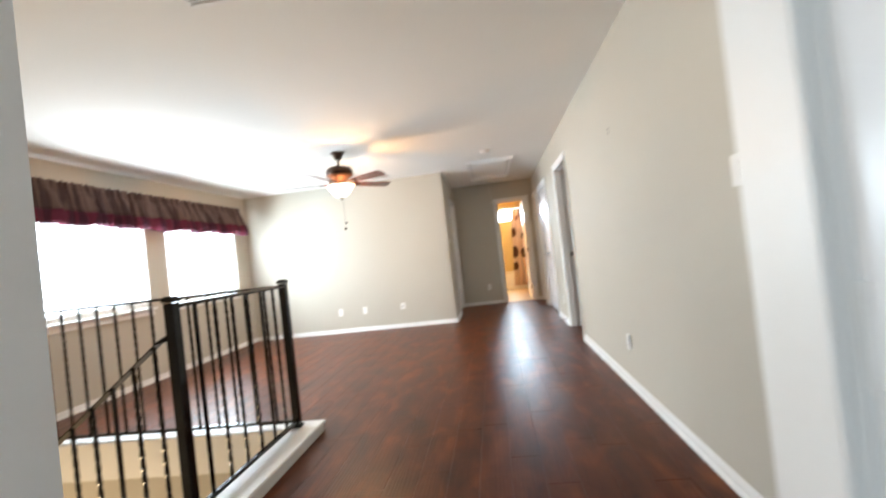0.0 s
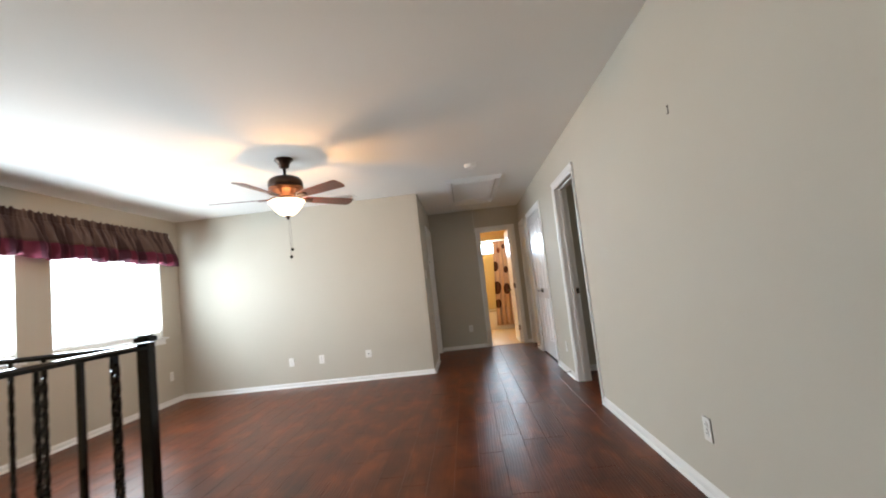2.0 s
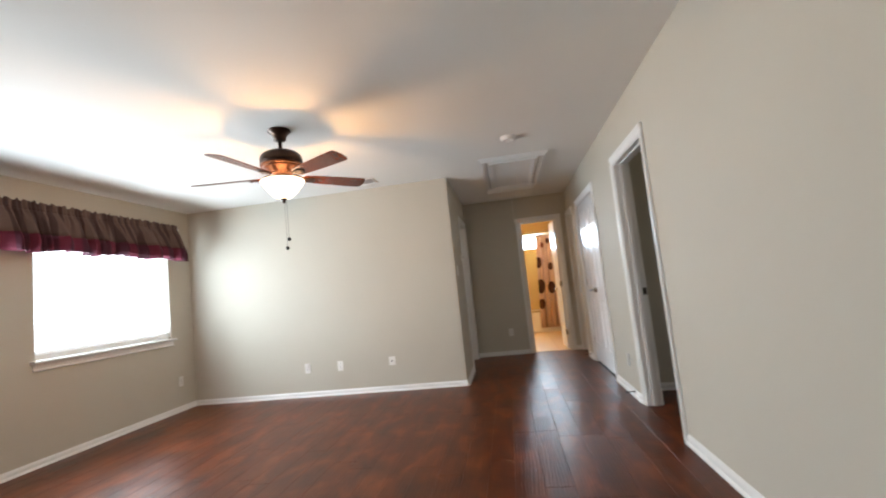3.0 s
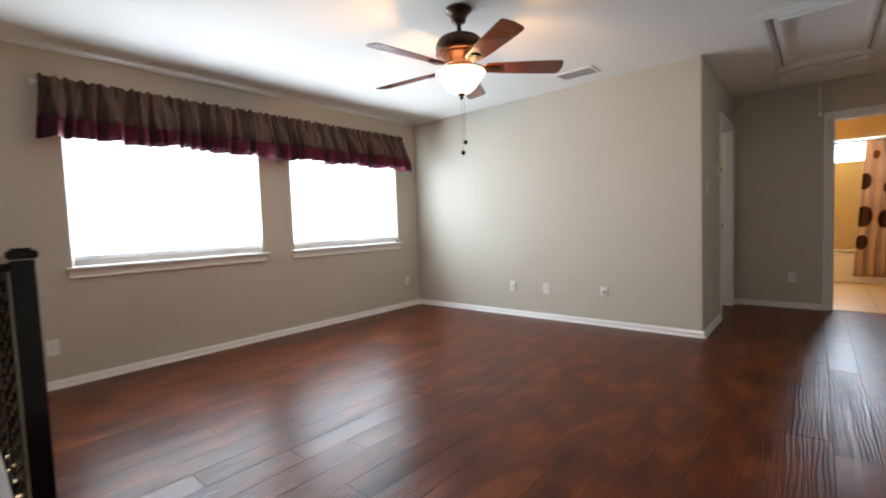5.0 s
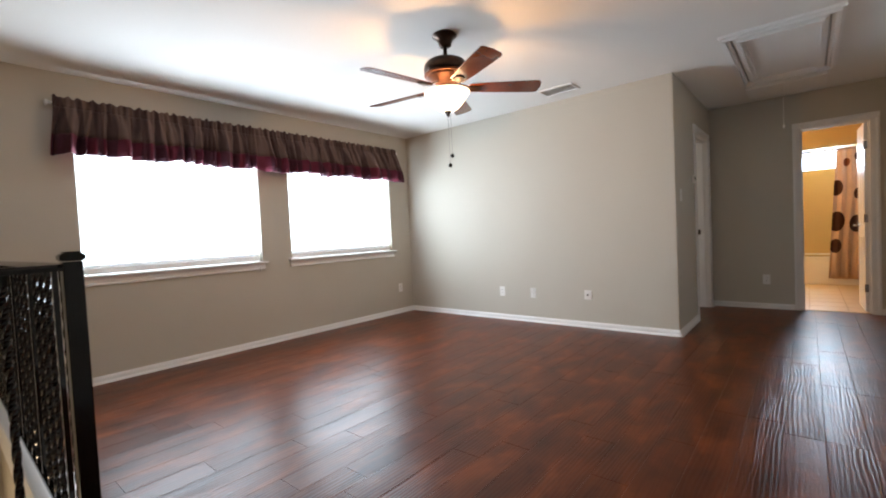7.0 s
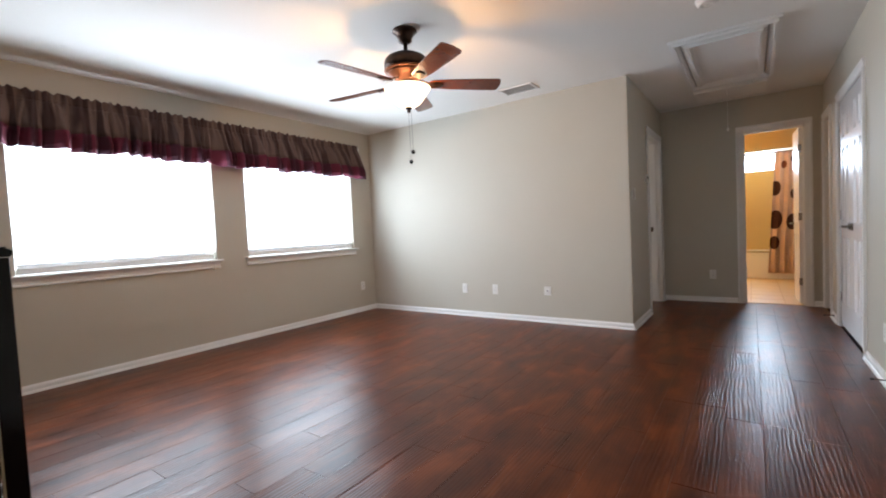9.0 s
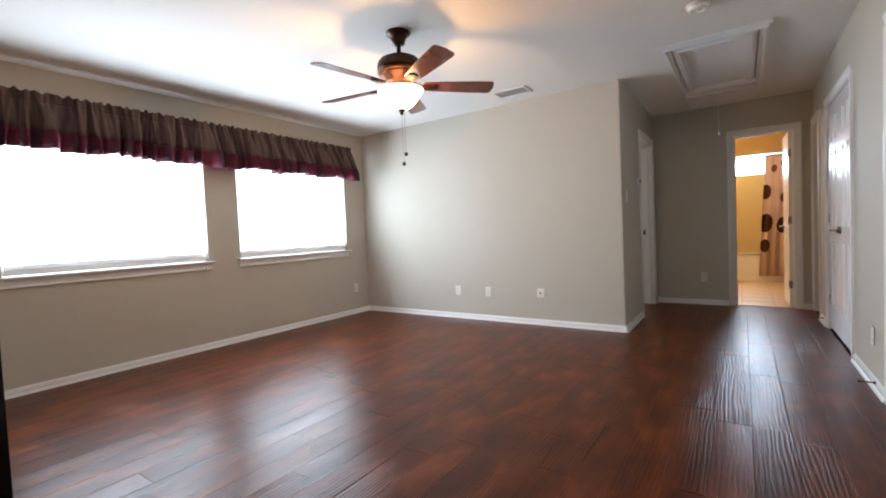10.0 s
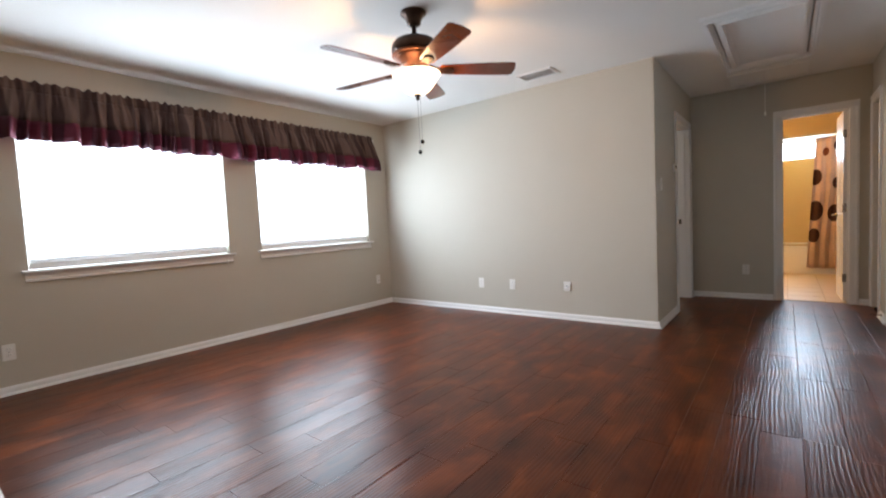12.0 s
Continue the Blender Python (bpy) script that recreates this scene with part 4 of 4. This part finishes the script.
def register(x0, x1, y0, y1, pitch, along, label):
    """A white stamped ceiling register with angled slats over a dark duct."""
    t = thing("ceiling_vent", pose(0, 0, TOP), label, "ceiling vent")
    part("backing", box(x0 + 0.02, x1 - 0.02, y0 + 0.02, y1 - 0.02, -0.003, -0.001), DUCT, t)
    part("frame", frame_bars(bmesh.new(), x0, x1, y0, y1, 0.026, -0.012, 0.0, 0.003), TRIM, t)
    c, s = 0.010, 0.007
    a0, a1 = (x0, x1) if along == "y" else (y0, y1)
    b0, b1 = (y0, y1) if along == "y" else (x0, x1)
    v = a0 + 0.034
    sec = [(-c, -0.012), (-c + 0.002, -0.012), (c, -0.004), (c - 0.002, -0.004)]
    ax, pt = ((1, 0, 0), lambda p, q: (p, q, 0)) if along == "y" else ((0, 1, 0), lambda p, q: (q, p, 0))
    slat = mesh_of("slat", sweep(sec, [(pt(0, b0 + 0.026), ax, (0, 0, 1)), (pt(0, b1 - 0.026), ax, (0, 0, 1))]), TRIM)
    while v < a1 - 0.03:
        part("slat", slat, TRIM, t, at=pose(v, 0, 0) if along == "y" else pose(0, v, 0))
        v += pitch
    return t


register(-1.685, -1.328, 6.58, 6.81, 0.026, "x", "white metal ceiling vent near the far wall")
register(-1.165, -0.905, 1.70, 1.985, 0.026, "x", "white metal ceiling vent above the stair landing")
cover = thing("ceiling_panel", pose(0, 0, TOP), "flat white cover panel in the hall ceiling", "ceiling panel")
part("sheet", box(-0.115, 0.535, 8.17, 8.70, -0.024, 0.0, 0.004), PLATE, cover)
part("edge_bead", frame_bars(bmesh.new(), -0.115, 0.535, 8.17, 8.70, 0.014, -0.032, -0.0245, 0.002), PLATE, cover)

smoke = thing("smoke_detector", pose(0.175, 5.905, TOP), "round white smoke detector on the ceiling", "smoke detector")
part("base", lathe([(0.0, 0.0), (0.068, 0.0), (0.068, -0.010), (0.062, -0.014), (0.0, -0.014)], 28), PLATE, smoke, "", True)
part("cover", lathe([(0.060, -0.012), (0.060, -0.024), (0.052, -0.036), (0.036, -0.041), (0.034, -0.036), (0.012, -0.036), (0.010, -0.042), (0.0, -0.042)], 28), PLATE, smoke, "", True)

# ---- plates and small fixtures on the walls ----


def plate(name, m, label, category, kind="duplex"):
    """A wall plate; local y points out of the wall."""
    t = thing(name, m, label, category, "wall outlets" if category == "outlet" else "")
    w, h = (0.058, 0.058) if kind == "rocker2" else (0.036, 0.058)
    if kind == "cable":
        w, h = 0.040, 0.050
    part("cover_plate", box(-w, w, 0, 0.006, -h, h, 0.003), PLATE, t)
    if kind == "duplex":
        for z in (0.020, -0.020):
            s = part("socket", lathe([(0.0, 0.006), (0.016, 0.006), (0.0165, 0.0085), (0.015, 0.0095), (0.0, 0.0095)], 18, axis="y"), PLATE, t, at=pose(0, 0, z))
            for x in (-0.006, 0.006):
                part("slot", box(x - 0.001, x + 0.001, 0.0094, 0.0100, -0.002, 0.007), SLOT, s)
        part("screw", lathe([(0.0, 0.006), (0.003, 0.006), (0.003, 0.0072), (0.0, 0.0076)], 8, axis="y"), NICKEL, t)
    elif kind == "rocker2":
        for x in (-0.023, 0.023):
            part("rocker", box(x - 0.0165, x + 0.0165, 0.003, 0.0095, -0.033, 0.033, 0.0025), PLATE, t)
    elif kind == "rocker":
        part("rocker", box(-0.0165, 0.0165, 0.003, 0.0095, -0.033, 0.033, 0.0025), PLATE, t)
    elif kind == "cable":
        part("connector", lathe([(0.0, 0.006), (0.009, 0.006), (0.009, 0.012), (0.005, 0.013), (0.005, 0.026), (0.0, 0.026)], 12, axis="y"), NICKEL, t)
        part("cable_stub", box(-0.052, -0.008, 0.008, 0.018, 0.004, 0.013, 0.003), PLATE, t)
    return t


OUTLET = "white duplex outlet plate low on the wall"
plate("wall_outlet", pose(-2.485, YB, 0.338, 0, 0, 180), OUTLET, "outlet")
plate("wall_outlet", pose(-2.068, YB, 0.338, 0, 0, 180), OUTLET, "outlet")
plate("cable_plate", pose(-1.425, YB, 0.348, 0, 0, 180), "white cable plate with a short stub low on the wall", "outlet", "cable")
plate("wall_outlet", pose(XW, 6.80, 0.350, 0, 0, -90), OUTLET, "outlet")
plate("wall_outlet", pose(XW, 3.21, 0.305, 0, 0, -90), OUTLET, "outlet")
plate("wall_outlet", pose(-0.015, YH, 0.345, 0, 0, 180), OUTLET, "outlet")
plate("wall_outlet", pose(XE, 3.34, 0.330, 0, 0, 90), OUTLET, "outlet")
plate("wall_outlet", pose(XE, 6.25, 0.305, 0, 0, 90), OUTLET, "outlet")
plate("light_switch", pose(XE, 1.700, 1.303, 0, 0, 90), "white double rocker light switch by the doorway", "light switch", "rocker2")
plate("light_switch", pose(XH, 7.235, 1.328, 0, 0, -90), "white single rocker light switch in the hall", "light switch", "rocker")
thermo = thing("thermostat", pose(XH, 7.83, 1.515, 0, 0, -90), "small white thermostat on the hall wall", "thermostat")
part("body", box(-0.055, 0.055, 0, 0.024, -0.04, 0.04, 0.006), PLATE, thermo)
part("display", box(-0.03, 0.03, 0.0241, 0.0250, -0.006, 0.022), SLOT, thermo, "grey display")

hook = thing("picture_hook", pose(XE, 3.245, 1.858, 0, 0, 90), "small metal picture hook in the wall", "hook")
part("strip", box(-0.005, 0.005, 0, 0.0018, -0.022, 0.022, 0.0006), NICKEL, hook)
part("hook_lip", box(-0.005, 0.005, 0.0018, 0.008, -0.024, -0.019, 0.001), NICKEL, hook)
part("nail", lathe([(0.0, 0.001), (0.004, 0.001), (0.004, 0.005), (0.0, 0.006)], 8, axis="y"), NICKEL, hook, at=pose(0, 0, 0.014))
speck = thing("wall_anchor", pose(XW, 2.93, 1.68, 0, 0, -90), "tiny white plastic anchor in the wall", "wall anchor")
part("rim", lathe([(0.0, 0.0), (0.006, 0.0), (0.005, 0.003), (0.0, 0.004)], 10, axis="y"), PLATE, speck)


def door_stop(x, y, turn):
    """A spring stop screwed into the baseboard, with a rubber tip."""
    t = thing("door_stop", pose(x, y, 0.045, 0, 0, turn), "thin bronze spring door stop on the baseboard", "door stop")
    bm = bmesh.new()
    lathe([(0.0, 0.0), (0.010, 0.0), (0.009, 0.006), (0.0, 0.008)], 12, bm, axis="y")
    ring = [(0.0035 + 0.0012 * (i % 2), 0.006 + i * 0.003) for i in range(20)]
    lathe(ring, 8, bm, axis="y")
    part("spring", bm, BRONZE, t)
    part("rubber_tip", lathe([(0.0, 0.062), (0.007, 0.062), (0.007, 0.076), (0.0, 0.078)], 10, axis="y"), SLOT, t, "dark rubber tip")


door_stop(XE - 0.013, 6.14, 90)
door_stop(XE - 0.013, 8.18, 90)

# ---- bathroom ----
tub = thing("bathtub", pose(-1.2, 11.45, 0), "white enamel bathtub along the end wall", "bathtub")
bm = box(0.0, 2.94, 0.0, 0.06, 0.0, 0.40, 0.012)
part("apron_panel", bm, TUBWHITE, tub)
bm = bmesh.new()
bm_box(bm, 0.0, 2.94, -0.015, 0.09, 0.40, 0.43, 0.012)
bm_box(bm, 0.0, 2.94, 0.77, 0.85, 0.40, 0.43, 0.012)
bm_box(bm, 0.0, 0.10, 0.09, 0.77, 0.40, 0.43, 0.012)
bm_box(bm, 2.84, 2.94, 0.09, 0.77, 0.40, 0.43, 0.012)
part("rim", bm, TUBWHITE, tub)
part("basin", box(0.08, 2.86, 0.061, 0.79, 0.02, 0.12, 0.03), TUBWHITE, tub)

curtain = thing("shower_curtain", pose(0.650, 11.40, 0.10), "tan shower curtain with large brown and rust dots", "shower curtain")
bm = bmesh.new()
uv = bm.loops.layers.uv.new("uv")
cols, rows = 150, 22
grid = []
for j in range(rows + 1):
    v = 1.94 * j / rows
    ring = []
    for i in range(cols + 1):
        s = i / cols
        spread = 1.0 - 0.12 * (j / rows)
        x = -0.05 + 0.11 * (j / rows) + s * 0.95 * spread
        y = 0.028 * math.sin(s * 52 + 0.6 * math.sin(4 * v)) * (0.6 + 0.4 * (1 - j / rows))
        ring.append((bm.verts.new((x, y, v)), s * 1.45, v))
    grid.append(ring)
for a, b in zip(grid, grid[1:]):
    for i in range(cols):
        f = bm.faces.new((a[i][0], a[i + 1][0], b[i + 1][0], b[i][0]))
        f.smooth = True
        for lp, c in zip(f.loops, (a[i], a[i + 1], b[i + 1], b[i])):
            lp[uv].uv = (c[1], c[2])
ob = part("cloth", bm, SPOTS, curtain)
ob.modifiers.new("thickness", "SOLIDIFY").thickness = 0.002
for i in range(9):
    part("ring", lathe([(0.016, -0.002), (0.019, -0.002), (0.019, 0.002), (0.016, 0.002), (0.016, -0.002)], 14, axis="x"), CHROME, curtain, at=pose(0.08 + i * 0.098, 0, 1.945))
rod = thing("curtain_rod", pose(-1.2, 11.40, 2.045), "chrome shower curtain rod across the bath", "curtain rod")
part("pole", lathe([(0.0, 0.0), (0.0125, 0.0), (0.0125, 2.95), (0.0, 2.95)], 16, axis="x"), CHROME, rod, "", True)
part("flange", lathe([(0.0, 0.0), (0.03, 0.0), (0.026, 0.012), (0.0, 0.014)], 16, axis="x"), CHROME, rod)

vanity_light = thing("vanity_light", pose(-1.2, 10.4, 2.02), "warm glowing globe lamp on the bathroom wall", "wall lamp")
part("back_plate", box(0, 0.02, -0.3, 0.3, -0.05, 0.05, 0.005), CHROME, vanity_light)
for y in (-0.2, 0.0, 0.2):
    g = part("globe", lathe([(0.0, -0.06), (0.03, -0.052), (0.055, -0.025), (0.06, 0.0), (0.055, 0.025), (0.03, 0.052), (0.0, 0.06)], 18), TUBE, vanity_light, "", True, pose(0.10, y, 0))
    g.visible_shadow = False

# ---- floor pieces ----
PW = 0.1575


def plank_mesh(x0, x1, y0, y1):
    g, c = 0.0003, 0.0014
    me = bpy.data.meshes.new("plank")
    a = [(x0 + g, y0 + g), (x1 - g, y0 + g), (x1 - g, y1 - g), (x0 + g, y1 - g)]
    b = [(x0 + g + c, y0 + g + c), (x1 - g - c, y0 + g + c), (x1 - g - c, y1 - g - c), (x0 + g + c, y1 - g - c)]
    verts = [(*p, -0.011) for p in a] + [(*p, -0.0009) for p in a] + [(*p, 0.0) for p in b]
    faces = [(3, 2, 1, 0), (8, 9, 10, 11)] + [(i, (i + 1) % 4, 4 + (i + 1) % 4, 4 + i) for i in range(4)] + [(4 + i, 4 + (i + 1) % 4, 8 + (i + 1) % 4, 8 + i) for i in range(4)]
    me.from_pydata(verts, [], faces)
    me.materials.append(PLANK)
    return me


rnd = random.Random(11)
x = XW
while x < XE - 0.01:
    x1 = min(x + PW, XE)
    lo = WELL_Y + 0.06 if x1 < WELL_X + 0.1 else YS - 0.06
    hi = YB if x1 < XH + 0.02 else YH + 0.03
    y = lo - rnd.uniform(0.1, 1.0)
    while y < hi:
        y1 = y + rnd.choice((0.9, 1.2, 1.2, 1.35))
        p, q = max(y, lo), min(y1, hi)
        if q - p > 0.02:
            part("plank", plank_mesh(x, x1, p, q), PLANK, floor)
        y = y1
    x = x1

tile = bpy.data.meshes.new("tile")
S, c = 0.1625, 0.003
lowv = [(-S, -S), (S, -S), (S, S), (-S, S)]
tile.from_pydata([(*p, -0.004) for p in lowv] + [(p[0] * 0.993, p[1] * 0.993, 0.0005) for p in lowv], [], [(4, 5, 6, 7)] + [(i, (i + 1) % 4, 4 + (i + 1) % 4, 4 + i) for i in range(4)])
tile.materials.append(TILE)
for i in range(9):
    for j in range(8):
        part("tile", tile, TILE, floor_bath, at=pose(-1.12 + i * 0.331, YH + 0.26 + j * 0.331 - 0.03, 0))
